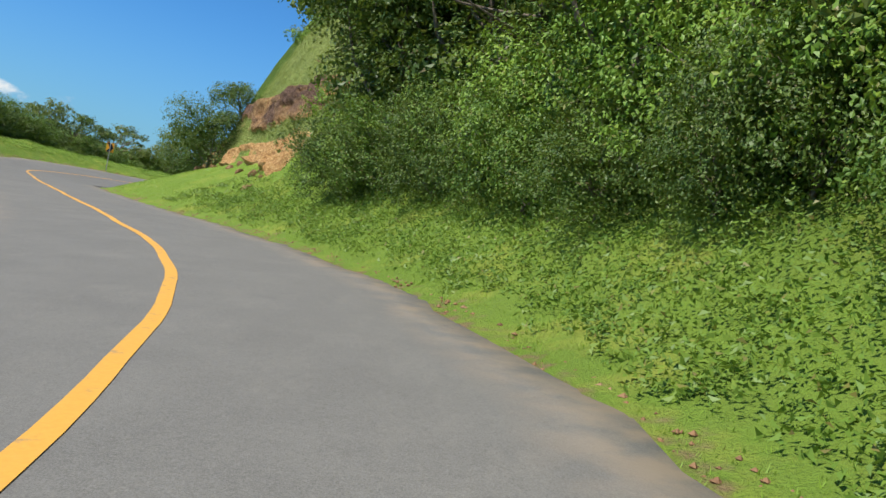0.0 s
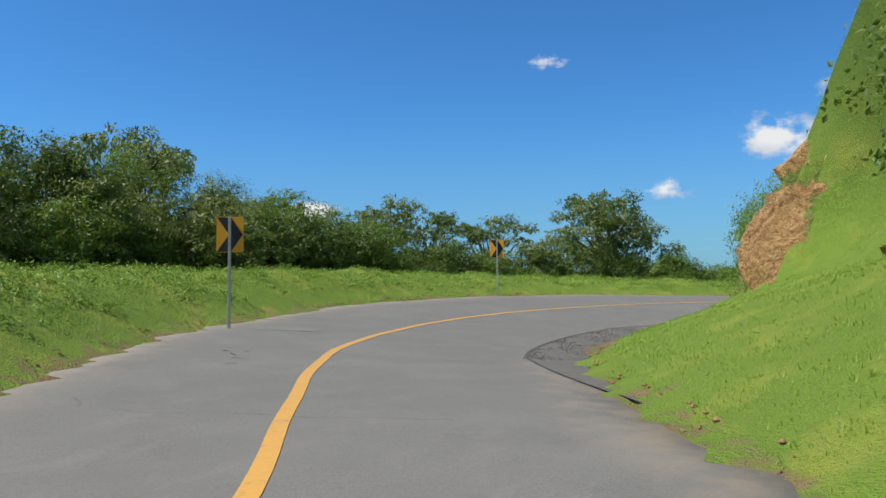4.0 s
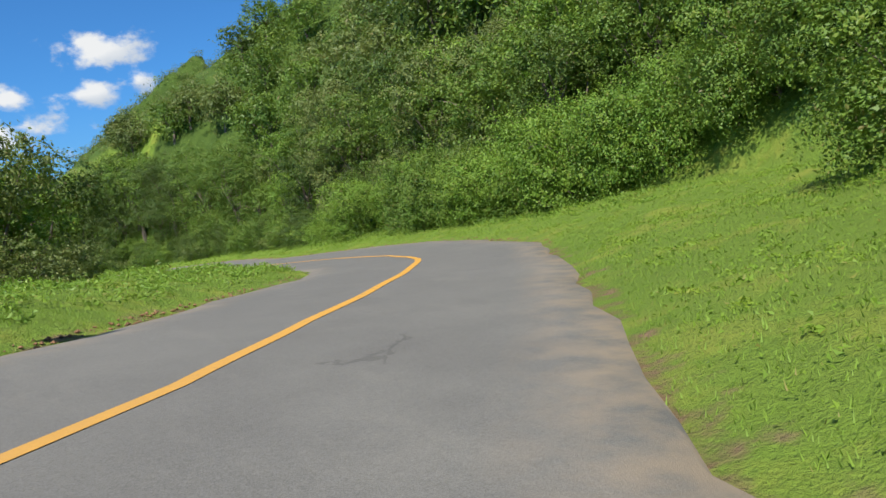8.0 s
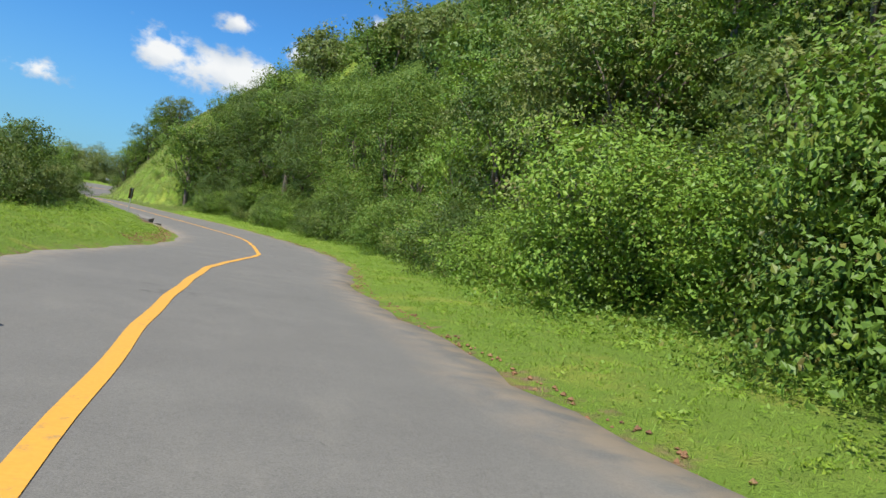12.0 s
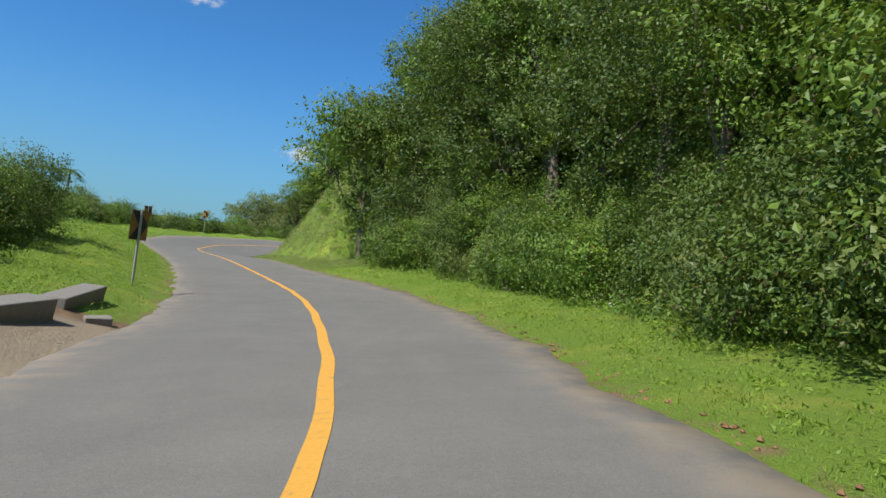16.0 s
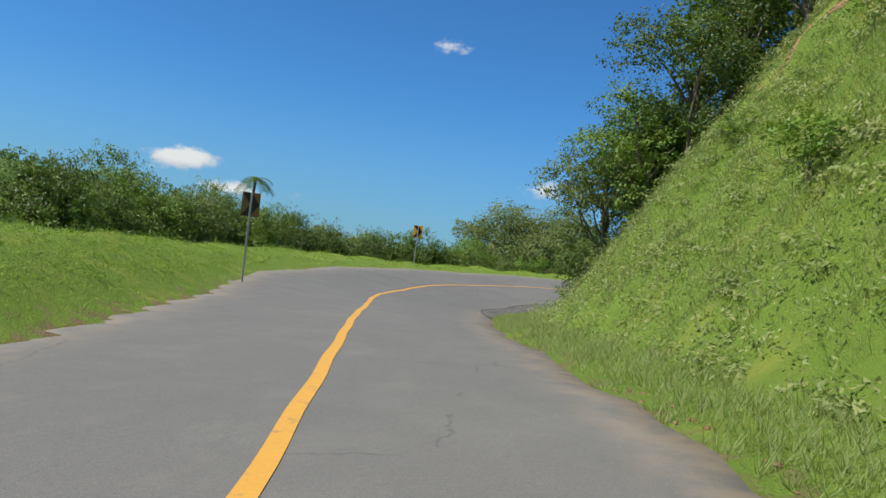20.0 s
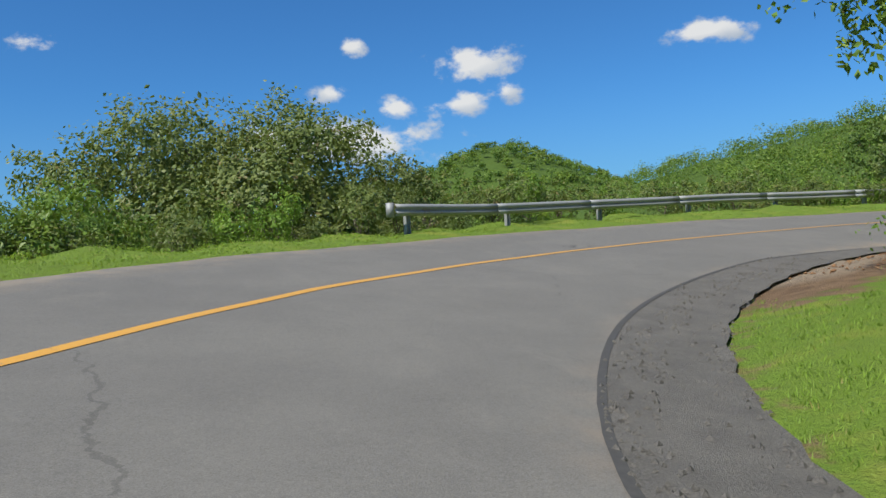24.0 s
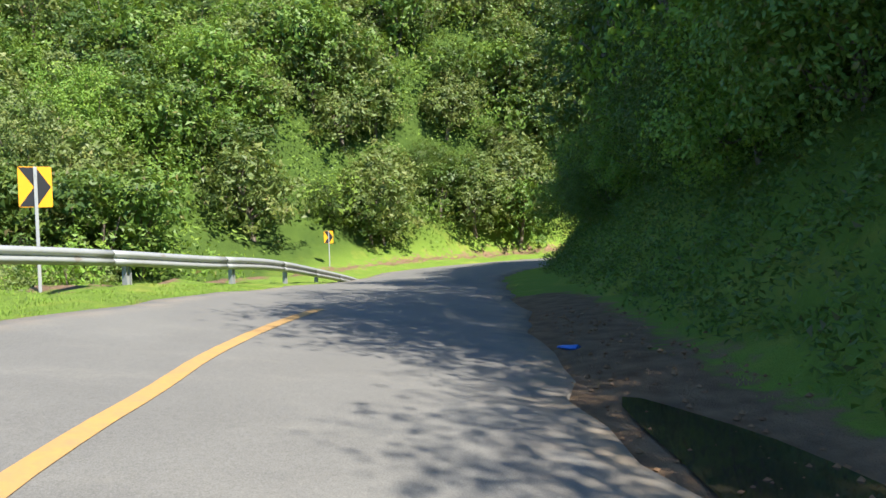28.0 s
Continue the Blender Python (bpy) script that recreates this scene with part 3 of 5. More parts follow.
for x, y, turn, lean, lift, worn in ((-19.25, 29.75, 48, (0, 1), 0, 0), (-24.3, 41.8, 30, (0, 0.5), 0.55, 0), (-25.3, 59.2, 20, (0, 0), 0.4, 0), (-16.2, 70.6, -12, (0, -1), 0.2, 0),
                                     (-5.1, 148.5, 62, (0, 1), -0.02, 1), (-18.7, 186.9, 38, (0, -1), 1.0, 1), (-21.35, 210.8, 22, (0, 0), 0.6, 0), (20.5, 226.0, -62, (0, 0), 0.5, 0), (52.6, 221.9, -78, (0, 0), 0.35, 0)):
    # worn signs take the faded sheet that has shade in its colour
    if worn:
        chevron_sign(x, y, turn, lean, lift, "weathered chevron road sign, its amber sheet brown from fading and painted shade", SIGN_WORN_SHADED)
    else:
        chevron_sign(x, y, turn, lean, lift)

# ---- foliage ----
rng = np.random.default_rng(7)


def leaf_quads(points, out, size, g, droop=0.35, broad=False):
    """A pointed leaf at every point, turned mostly outwards and upwards."""
    n = len(points)
    normal = out * 0.95 + g.normal(0, 0.45, (n, 3)) + (0, 0, droop)
    normal /= np.linalg.norm(normal, axis=1)[:, None]
    side = np.cross(normal, g.normal(0, 1, (n, 3)))
    side /= np.linalg.norm(side, axis=1)[:, None] + 1e-9
    other = np.cross(normal, side)
    long = (size * g.uniform(0.6, 1.35, n))[:, None]
    tip, edge = side * long * 0.5, other * long * 0.30
    if broad:
        v = np.stack([points - tip, points + edge - normal * long * 0.06, points + tip + normal * long * 0.05, points - edge - normal * long * 0.06], 1).reshape(-1, 3)
        return v, np.arange(4 * n).reshape(-1, 4)
    v = np.stack([points - tip, points + edge + tip * 0.15 - normal * long * 0.08, points + tip - edge * 0.55], 1).reshape(-1, 3)
    return v, np.arange(3 * n).reshape(-1, 3)


def crown_points(blobs, count, g, per=20):
    """Places on the ragged shells of some lumps, the ways out from them, and how pale each leaf is, paler further out.
    """
    b = np.array(blobs, float)
    share = (b[:, 3] * b[:, 4] + b[:, 3] * b[:, 5] + b[:, 4] * b[:, 5])
    pick = g.choice(len(b), count, p=share / share.sum())
    u = g.normal(0, 1, (count, 3))
    u[:, 2] += 0.35
    u /= np.linalg.norm(u, axis=1)[:, None]
    lump = 1 + 0.2 * np.sin(u[:, 0] * 5 + pick) * np.sin(u[:, 1] * 6 + pick * 2) + 0.12 * np.sin(u[:, 2] * 11 + u[:, 0] * 9 + pick)
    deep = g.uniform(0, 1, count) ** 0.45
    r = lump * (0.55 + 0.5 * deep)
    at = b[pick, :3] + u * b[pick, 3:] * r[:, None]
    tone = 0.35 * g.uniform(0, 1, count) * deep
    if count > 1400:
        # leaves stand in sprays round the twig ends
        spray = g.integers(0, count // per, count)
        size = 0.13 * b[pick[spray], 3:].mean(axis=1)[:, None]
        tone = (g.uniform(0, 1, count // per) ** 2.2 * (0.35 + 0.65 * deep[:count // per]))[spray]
        at, u = at[spray] + g.normal(0, 1, (count, 3)) * size * (1, 1, 0.7), u[spray] * 0.85 + g.normal(0, 0.3, (count, 3))
    return at, u, tone


def leafy(name, points, out, tone, size, mat, g, droop=0.35, broad=False):
    """The mesh of many leaves, each as pale as its tone."""
    v, f = leaf_quads(points, out, size, g, droop, broad)
    me = mesh_of(name, v, f, mat, False)
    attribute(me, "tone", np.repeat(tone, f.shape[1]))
    return me


def tube(points, radii, sides=6):
    p, r = np.array(points, float), np.array(radii, float)
    t = np.gradient(p, axis=0)
    t /= np.linalg.norm(t, axis=1)[:, None]
    a = np.cross(t, (0.3, 1.0, 0.2))
    a /= np.linalg.norm(a, axis=1)[:, None]
    b = np.cross(t, a)
    ang = np.arange(sides) * 2 * np.pi / sides
    v = (p[:, None] + r[:, None, None] * (a[:, None] * np.cos(ang)[None, :, None] + b[:, None] * np.sin(ang)[None, :, None])).reshape(-1, 3)
    f = []
    for i in range(len(p) - 1):
        for k in range(sides):
            f.append((i * sides + k, i * sides + (k + 1) % sides, (i + 1) * sides + (k + 1) % sides, (i + 1) * sides + k))
    return v, np.array(f)


def joined(pieces):
    vs, fs, k = [], [], 0
    for v, f in pieces:
        vs.append(v)
        fs.append(f + k)
        k += len(v)
    return np.concatenate(vs), np.concatenate(fs)


def wood(blobs, tall, thick, g, limbs=8):
    """A tapered trunk with a bend, and a limb into every lump of the crown."""
    lean = g.normal(0, 0.12, 2) * tall
    stem = [(lean[0] * u * u + 0.1 * math.sin(5 * u), lean[1] * u * u, -0.4 + u * (tall + 0.4)) for u in np.linspace(0, 1, 7)]
    out = [tube(stem, [thick * (1.25 - 0.8 * u) for u in np.linspace(0, 1, 7)], 7)]
    for cx, cy, cz, *_ in blobs[:limbs]:
        k = 2 + int(g.integers(0, 3))
        a, b = np.array(stem[k]), np.array((cx, cy, cz))
        mid = (a + b) / 2 + g.normal(0, 0.18, 3)
        out.append(tube([a, (a + mid) / 2 + g.normal(0, 0.06, 3), mid, (mid + b) / 2 + (0, 0, 0.1), b], [thick * q for q in (0.5, 0.42, 0.33, 0.22, 0.09)], 5))
    return joined(out)


def plant(name, label, category, group, blobs, count, leaf, mat, tall, thick, seed, stems="trunk", leaves="crown"):
    """A tree or bush of which copies are set out; the first stands out of use until it is placed."""
    g = np.random.default_rng(seed)
    top = tagged(new(name), label, category, group)
    v, f = wood(blobs, tall, thick, g, 8 if leaf < 0.3 else 2)
    piece(stems, mesh_of(stems, v, f, BARK), top)
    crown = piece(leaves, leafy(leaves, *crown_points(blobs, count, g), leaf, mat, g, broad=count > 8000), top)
    # broader inner sprays of leaves close the view through the crown; with no tone they stay darker
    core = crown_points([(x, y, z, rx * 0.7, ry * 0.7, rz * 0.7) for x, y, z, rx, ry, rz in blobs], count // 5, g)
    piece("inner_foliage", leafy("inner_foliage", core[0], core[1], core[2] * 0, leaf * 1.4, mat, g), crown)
    top["used"], top["reach"] = 0, max(math.hypot(b[0], b[1]) + b[3] for b in blobs)
    return top


def put(kind, x, y, scale=1.0, turn=None, z=None, squash=1.0, sink=0.1, over=0.1):
    """Stands a copy of a plant on the ground."""
    turn = rng.uniform(0, 360) if turn is None else turn
    z = (height(x, y) if z is None else z) - sink
    s, d = nearest(np.array([x]), np.array([y]))
    room = abs(d[0]) - along(W_RIGHT if d[0] > 0 else W_LEFT, ST_W, s[0])
    scale = min(scale, max(0.35, (room + (1.3 if 238 < s[0] < 290 else over)) / kind["reach"]))
    m = pose(x, y, z, rng.uniform(-4, 4), rng.uniform(-4, 4), turn)
    if not kind["used"]:
        ob, kind["used"] = kind, 1
        ob.matrix_basis = m
    else:
        ob = copy_thing(kind, m)
    ob.scale = (scale, scale, scale * squash)
    return ob


def lumps(n, wide, low, high, r0, r1, seed, flat=0.8):
    g = np.random.default_rng(seed)
    out = []
    for k in range(n):
        a, far = k * 2.399 + g.uniform(-0.4, 0.4), wide * math.sqrt((k + 0.3) / n)
        r = g.uniform(r0, r1)
        out.append((far * math.cos(a), far * math.sin(a), g.uniform(low, high) - 0.35 * far, r, r * g.uniform(0.8, 1.2), r * flat))
    return out


HEDGE = [plant("bush", "dense green broad-leaved bush on the bank", "bush", "bushes along the road", lumps(7, 1.5, 1.2, 2.5, 0.75, 1.1, 11 + k, 0.95) + [(0.4 * k - 0.4, 1.0, 0.7, 1.1, 1.0, 0.8), (0.9, -0.8, 0.7, 1.0, 1.0, 0.8), (-1.0, -0.6, 0.7, 1.0, 1.1, 0.8)],
               16500, 0.078, (LEAF, LEAF_BRIGHT, LEAF_DARK)[k], 1.6, 0.06, 21 + k, "stem", "foliage") for k in range(3)]
LOW = [plant("hedge_bush", "rounded green bush in the valley hedge", "bush", "bushes of the valley hedge", lumps(7, 1.5, 1.2, 2.5, 0.75, 1.1, 15 + k, 0.95) + [(0.4 * k - 0.4, 1.0, 0.7, 1.1, 1.0, 0.8), (0.9, -0.8, 0.7, 1.0, 1.0, 0.8), (-1.0, -0.6, 0.7, 1.0, 1.1, 0.8)],
             7600, 0.122, (LEAF, LEAF_OLIVE, LEAF_DARK)[k], 1.6, 0.06, 25 + k, "stem", "foliage") for k in range(3)]
TREE = [plant("tree", "broad-leaved tree with a dense uneven green crown", "tree", "trees on the hillside", lumps(9, 2.1, 3.4, 5.2, 0.9, 1.4, 31 + k, 0.85) + [(0.8, 0.6, 1.7, 1.2, 1.1, 1.0), (-0.9, -0.5, 1.6, 1.2, 1.2, 1.0)],
              9600, 0.125, (LEAF_DARK, LEAF, LEAF_OLIVE, LEAF_BRIGHT)[k], 3.6, 0.14, 41 + k) for k in range(4)]
FAR = [plant("hillside_tree", "small green tree in the hillside thicket", "tree", "thicket on the slopes", lumps(7, 1.9, 2.4, 4.2, 1.0, 1.5, 51 + k, 0.9) + [(0, 0, 1.3, 1.6, 1.6, 1.1)],
             3200, 0.25, (LEAF_DARK, LEAF, LEAF_OLIVE)[k], 2.8, 0.12, 61 + k) for k in range(3)]
ACACIA = [plant("spreading_tree", "wind-shaped spreading tree with flat layered crown", "tree", "trees at the valley edge", lumps(11, 2.6, 3.9, 5.4, 0.7, 1.15, 71 + k, 0.42) + lumps(5, 1.8, 2.5, 3.2, 0.7, 1.0, 75 + k, 0.5),
                6500, 0.155, (LEAF_DARK, LEAF_OLIVE)[k], 3.6, 0.16, 81 + k) for k in range(2)]
SHRUB = [plant("shrub", "tall leafy roadside shrub with pale shoots", "shrub", "shrubs behind the verge", lumps(8, 0.9, 0.7, 1.5, 0.35, 0.55, 91 + k, 1.15),
               1900, 0.105, (LEAF_BRIGHT, LEAF_OLIVE)[k], 1.1, 0.03, 95 + k, "stem", "foliage") for k in range(2)]
TALL = [plant("tall_tree", "tall dark tree overhanging the bank with dense foliage", "tree", "tall trees over the bank", lumps(12, 2.6, 5.2, 8.4, 1.1, 1.7, 131 + k, 0.85) + lumps(8, 2.3, 2.6, 4.4, 1.0, 1.5, 135 + k, 0.9),
              23000, 0.105, (LEAF_DARK, LEAF)[k], 6.0, 0.18, 141 + k) for k in range(2)]
DOME = plant("tree", "large domed tree with yellowish olive leaves behind the hedge", "tree", "domed trees behind the rail", lumps(15, 3.9, 4.8, 7.4, 1.3, 2.0, 97, 0.8) + lumps(8, 3.4, 2.6, 3.8, 1.2, 1.7, 98, 0.9),
             26000, 0.15, LEAF_OLIVE, 4.6, 0.22, 99)


def beside(s, side, e):
    """A place e metres outside the road's edge; side 1 is right, -1 left."""
    w = along(W_RIGHT if side > 0 else W_LEFT, ST_W, s)
    p = road_at(s, side * (w + e))
    return p.x, p.y


def on_crest(x, y):
    """Whether a place lies on the open grassy crest of the spur."""
    along_it, across = (x + 4.7) * 0.7 - (y - 195) * 0.714, (x + 4.7) * 0.714 + (y - 195) * 0.7
    return (along_it > -2) & (along_it < 75) & (across > -9) & (across < 25) & (y < 203)


def by_sign(x, y):
    """Whether a place lies in the low growth round the far curve sign."""
    return (x > 43) & (x < 55.5) & (abs(y - 221.7) < 3.2)


def clear(x, y, gap):
    if on_crest(x, y) or by_sign(x, y):
        return False
    s, d = nearest(np.array([x]), np.array([y]))
    w = along(W_RIGHT if d[0] > 0 else W_LEFT, ST_W, s[0])
    return abs(d[0]) - w > gap


def row(kinds, s0, s1, step, side, e0, e1, k0, k1, gap=1.0, squash=1.0):
    s = s0
    while s < s1:
        x, y = beside(s + rng.uniform(-0.4, 0.4) * step, side, rng.uniform(e0, e1))
        if clear(x, y, gap):
            put(kinds[int(rng.integers(len(kinds)))], x, y, rng.uniform(k0, k1), squash=squash * rng.uniform(0.85, 1.25))
        s += step


# right bank at the start
# tall trees beside and behind the start, unseen, added to shade the bank
for s, e, k in ((-6, 3.4, 0.95), (-2.5, 3.2, 0.9), (1.0, 3.3, 0.95), (4.0, 3.6, 0.95)):
    put(TALL[0], *beside(s, 1, e), k, over=1.0)
row(HEDGE, -6, 19, 2.2, 1, 2.7, 3.8, 0.85, 1.1)
row(HEDGE[::2], 5, 20, 1.8, 1, 2.3, 3.0, 0.6, 0.8)
row(TREE, 7, 21, 2.3, 1, 3.2, 4.4, 1.0, 1.3, 2.2)
for s, e, k in ((20.5, 3.6, 1.15), (22.5, 4.4, 1.2), (24.3, 5.2, 1.0)):
    put(TREE[0 if k < 1.2 else 2], *beside(s, 1, e), k, over=1.4)
row(SHRUB, 20, 27, 1.2, 1, 3.0, 6.0, 0.9, 1.3, 2.0)
row(TREE, -8, 21, 3.6, 1, 4.6, 7.5, 0.95, 1.2, 2.6)
row(TREE, -8, 26, 5.0, 1, 9, 13, 1.0, 1.3, 4)
put(HEDGE[2], -10.5, 38.6, 1.2)
put(TREE[0], -9.6, 39.6, 0.6)
# crest of the cliff and the inside of the first bend
row(FAR, 28, 60, 4.0, 1, 10, 17, 0.8, 1.2, 6)
row(TREE, 24, 31, 3.0, 1, 8, 10, 0.8, 1.0, 5)
row(SHRUB, 29, 46, 1.5, 1, 9.0, 11.0, 0.8, 1.2, 5)
put(TREE[1], -11.0, 58.5, 1.0)
put(TREE[3], -9.0, 62.5, 0.8)
put(HEDGE[0], -4.4, 66.5, 1.0)
for s, e, k in ((64.5, 3.4, 0.62), (66.0, 3.0, 0.7), (67.6, 3.3, 0.75), (69.4, 3.8, 0.8)):
    put(HEDGE[int(s) % 3], *beside(s, 1, e), k, squash=1.5)
# bush wall on the long right side
for y in np.arange(71, 97, 1.45):
    put(HEDGE[int(rng.integers(2))], 3.75 + 0.07 * (y - 71) + rng.uniform(-0.4, 0.4), y, rng.uniform(0.85, 1.3), sink=0.25, squash=rng.uniform(0.85, 1.35))
for x, y, k in ((3.6, 66.0, 1.0), (4.0, 68.0, 1.15), (4.2, 69.8, 1.25), (5.6, 67.2, 1.3), (5.8, 70.6, 1.3)):
    put(HEDGE[int(y) % 2], x, y, k, sink=0.2, squash=1.15)
for y in np.arange(70, 97, 2.2):
    put(TREE[1 + int(rng.integers(3))], 7.6 + 0.05 * (y - 71) + rng.uniform(-0.6, 0.6), y, rng.uniform(0.9, 1.2), sink=0.8)
row(HEDGE, 104, 124, 2.1, 1, 4.6, 5.8, 0.8, 1.3, 3.2)
row(HEDGE, 124, 138, 2.1, 1, 3.3, 4.8, 0.75, 1.3, 2.2)
row(HEDGE[::2], 138, 181, 1.9, 1, 3.3, 4.8, 0.75, 1.3, 2.2)
row(TREE, 108, 178, 7.0, 1, 4.2, 5.2, 0.7, 1.0, 2.8)
row(SHRUB, 126, 180, 3.1, 1, 2.6, 3.8, 0.6, 1.0, 2.0)
for s, e, k in ((145, 4.4, 1.0), (148, 5.0, 1.1), (151, 4.4, 1.05), (154.5, 5.2, 1.1), (158, 4.8, 1.0), (162, 5.6, 1.05), (168, 5.4, 1.0), (171.5, 5.0, 1.1), (174.5, 5.6, 1.1), (178, 5.6, 1.0)):
    put(TALL[(0, 1)[int(s) % 3 == 1]], *beside(s, 1, e), k, over=1.2)
put(TREE[1], -1.2, 168.8, 1.5, over=2.2)
put(TREE[0], 0.7, 166.4, 1.5, over=2.2)
row(TREE, 101, 168, 3.4, 1, 5.8, 8.2, 0.9, 1.2, 4.5)
row(TREE, 168, 180, 2.8, 1, 5.6, 7.6, 1.3, 1.6, 4.5)
row(FAR, 84, 180, 5.0, 1, 10, 14, 1.1, 1.5, 7)
# above the grass slope and round the spur
row(SHRUB, 186, 208, 1.3, 1, 12.5, 17, 0.8, 1.2, 7)
for s, e, k in ((184, 4.2, 0.8), (187, 5.6, 0.7), (189, 3.6, 0.9), (190.5, 6.6, 0.6), (192, 3.2, 0.8), (194, 5.2, 0.7), (196, 7.8, 0.8), (198, 4.6, 0.6), (186, 8.8, 0.8), (191, 9.6, 0.9)):
    put(SHRUB[int(s) % 2], *beside(s, 1, e), k, squash=0.7)
for x, y, k in ((-6.4, 199.0, 0.9), (-5.4, 202.4, 1.0), (-6.6, 204.4, 0.8), (-5.6, 196.6, 0.8)):
    put(TREE[2 if k > 0.85 else 1], x, y, k)
row(TREE, 202, 214, 2.4, 1, 4.6, 7.0, 0.75, 1.0, 4)
for s, e, k in ((203.5, 5.0, 0.85), (205.6, 3.2, 0.72), (207.6, 4.8, 0.8), (209.4, 3.2, 0.58), (206.4, 7.2, 0.92), (202.0, 7.4, 0.9), (204.6, 6.4, 0.95), (204.6, 4.0, 0.8), (206.6, 4.4, 0.8)):
    put(TREE[(1, 2, 0)[int(s) % 3]], *beside(s, 1, e), k, over=1.6, sink=0.4)
row(HEDGE, 202, 213, 2.6, 1, 4.0, 5.2, 0.6, 0.8, 3)
put(TREE[3], -6.7, 208.5, 1.0, over=1.6)
put(TREE[1], -3.6, 208.0, 1.3)
# shaded bank at the end
row(TREE, 254, 268, 3.0, 1, 8.8, 10.8, 0.85, 1.1, 5)
row(HEDGE, 256, 264, 2.2, 1, 4.8, 6.0, 0.8, 1.0, 3)
for s, e, k in ((240.5, 6.4, 0.85), (244.5, 6.2, 0.95), (248.5, 6.0, 1.0), (252.5, 5.6, 0.95), (256.0, 5.0, 1.05), (259.5, 4.8, 1.1), (263.0, 4.6, 1.1)):
    put(TALL[0], *beside(s, 1, e), k)
row(HEDGE, 264, 300, 2.4, 1, 3.4, 4.6, 0.8, 1.1, 2.4)
row(TREE, 269, 306, 3.0, 1, 4.6, 7.0, 1.3, 1.6, 3.6)
row(FAR, 265, 306, 3.4, 1, 9, 13, 1.4, 1.9, 6)
row(FAR, 226, 256, 4.0, 1, 12, 15, 0.7, 1.0, 8)
# slope above the road
for s in np.arange(20, 262, 7.6):
    for e in (17, 23, 30):
        x, y = beside(s + rng.uniform(-2.4, 2.4), 1, e + rng.uniform(-2, 2))
        if clear(x, y, 9) and not 180 < s < 212:
            put(FAR[int(rng.integers(3))], x, y, rng.uniform(1.0, 1.5), sink=0.3)

# left side, from the start to the rail
row(TREE, 6, 48, 2.6, -1, 8.5, 11, 0.55, 0.75, 6)
row(TREE[:2], 48, 66, 2.2, -1, 8.5, 11, 0.75, 0.92, 6)
for s, e, k in ((53, 10.0, 0.56), (56, 9.4, 0.60), (59, 9.8, 0.66), (62, 10.4, 0.60)):
    put(TALL[int(s) % 2], *beside(s, -1, e), k)
row(LOW, 2, 64, 2.1, -1, 7.0, 8.4, 0.8, 1.05, 5)
row(LOW, 3, 66, 1.7, -1, 8.0, 9.8, 0.9, 1.15, 6)
row(ACACIA, 60, 82, 2.4, -1, 11.0, 13.5, 1.05, 1.25, 7)
row(LOW, 64, 92, 2.2, -1, 9.2, 11.0, 0.75, 0.95, 6)
row(SHRUB, 60, 92, 2.6, -1, 8.5, 10.0, 0.6, 1.0, 6)
row(TREE, 98, 146, 3.4, -1, 7.5, 10.5, 0.85, 1.1, 5)
row(LOW, 96, 152, 2.6, -1, 6.2, 8.0, 0.6, 0.85, 4)
row(LOW, 152, 214, 1.9, -1, 6.8, 8.4, 0.55, 0.72, 5)
row(LOW, 170, 216, 1.5, -1, 8.0, 9.6, 0.75, 0.92, 6)
row(LOW, 210, 238, 1.0, -1, 7.0, 9.0, 1.0, 1.2, 5)
row(LOW, 216, 235, 1.1, -1, 8.8, 11, 1.15, 1.35, 5)
row(LOW, 156, 214, 2.4, -1, 9.5, 12, 0.75, 0.95, 7)
row(SHRUB, 160, 218, 3.2, -1, 6.2, 7.4, 0.8, 1.2, 5)
row(LOW, 207, 236, 1.2, -1, 6.2, 8.0, 0.8, 1.0, 4)
row(HEDGE, 158, 178, 2.3, -1, 5.4, 6.6, 0.7, 0.95, 4)
put(TREE[1], *beside(161, -1, 7.5), 0.9)
row(LOW, 42, 86, 1.8, -1, 9.0, 10.6, 0.85, 1.05, 6)
row(TREE, 214, 236, 2.0, -1, 9.0, 12, 0.66, 0.84, 6)
for x, y, k in ((-20.0, 231.0, 1.16), (-16.8, 232.4, 1.26), (-14.0, 234.0, 1.0)):
    put(DOME, x, y, k)
put(TREE[2], -10.6, 233.0, 1.1)
row(SHRUB, 234, 256, 0.9, -1, 3.2, 5.0, 0.75, 1.0, 2.6)
row(SHRUB, 256, 277, 0.9, -1, 5.6, 7.4, 0.8, 1.1, 4.6)
row(LOW, 238, 256, 2.2, -1, 6.0, 8.0, 0.6, 0.8, 5)
row(LOW, 256, 280, 2.2, -1, 8.0, 9.6, 0.8, 1.05, 6)
row(LOW, 244, 282, 2.6, -1, 10.5, 13, 0.7, 1.0, 6)
row(LOW, 282, 306, 2.6, -1, 15, 18, 0.9, 1.2, 6)
row(TREE, 262, 282, 3.0, -1, 11, 16, 1.0, 1.35, 8)
row(TREE, 282, 324, 2.6, -1, 14, 19, 1.0, 1.35, 9)
row(FAR, 278, 322, 2.0, -1, 17, 27, 1.1, 1.6, 9)
row(LOW, 300, 326, 2.0, -1, 6.5, 8.5, 0.8, 1.15, 3)
for k in range(16):
    put(FAR[k % 3], 70 + 14 * rng.uniform(0, 1), rng.uniform(192, 214), rng.uniform(1.1, 1.6), sink=0.3)
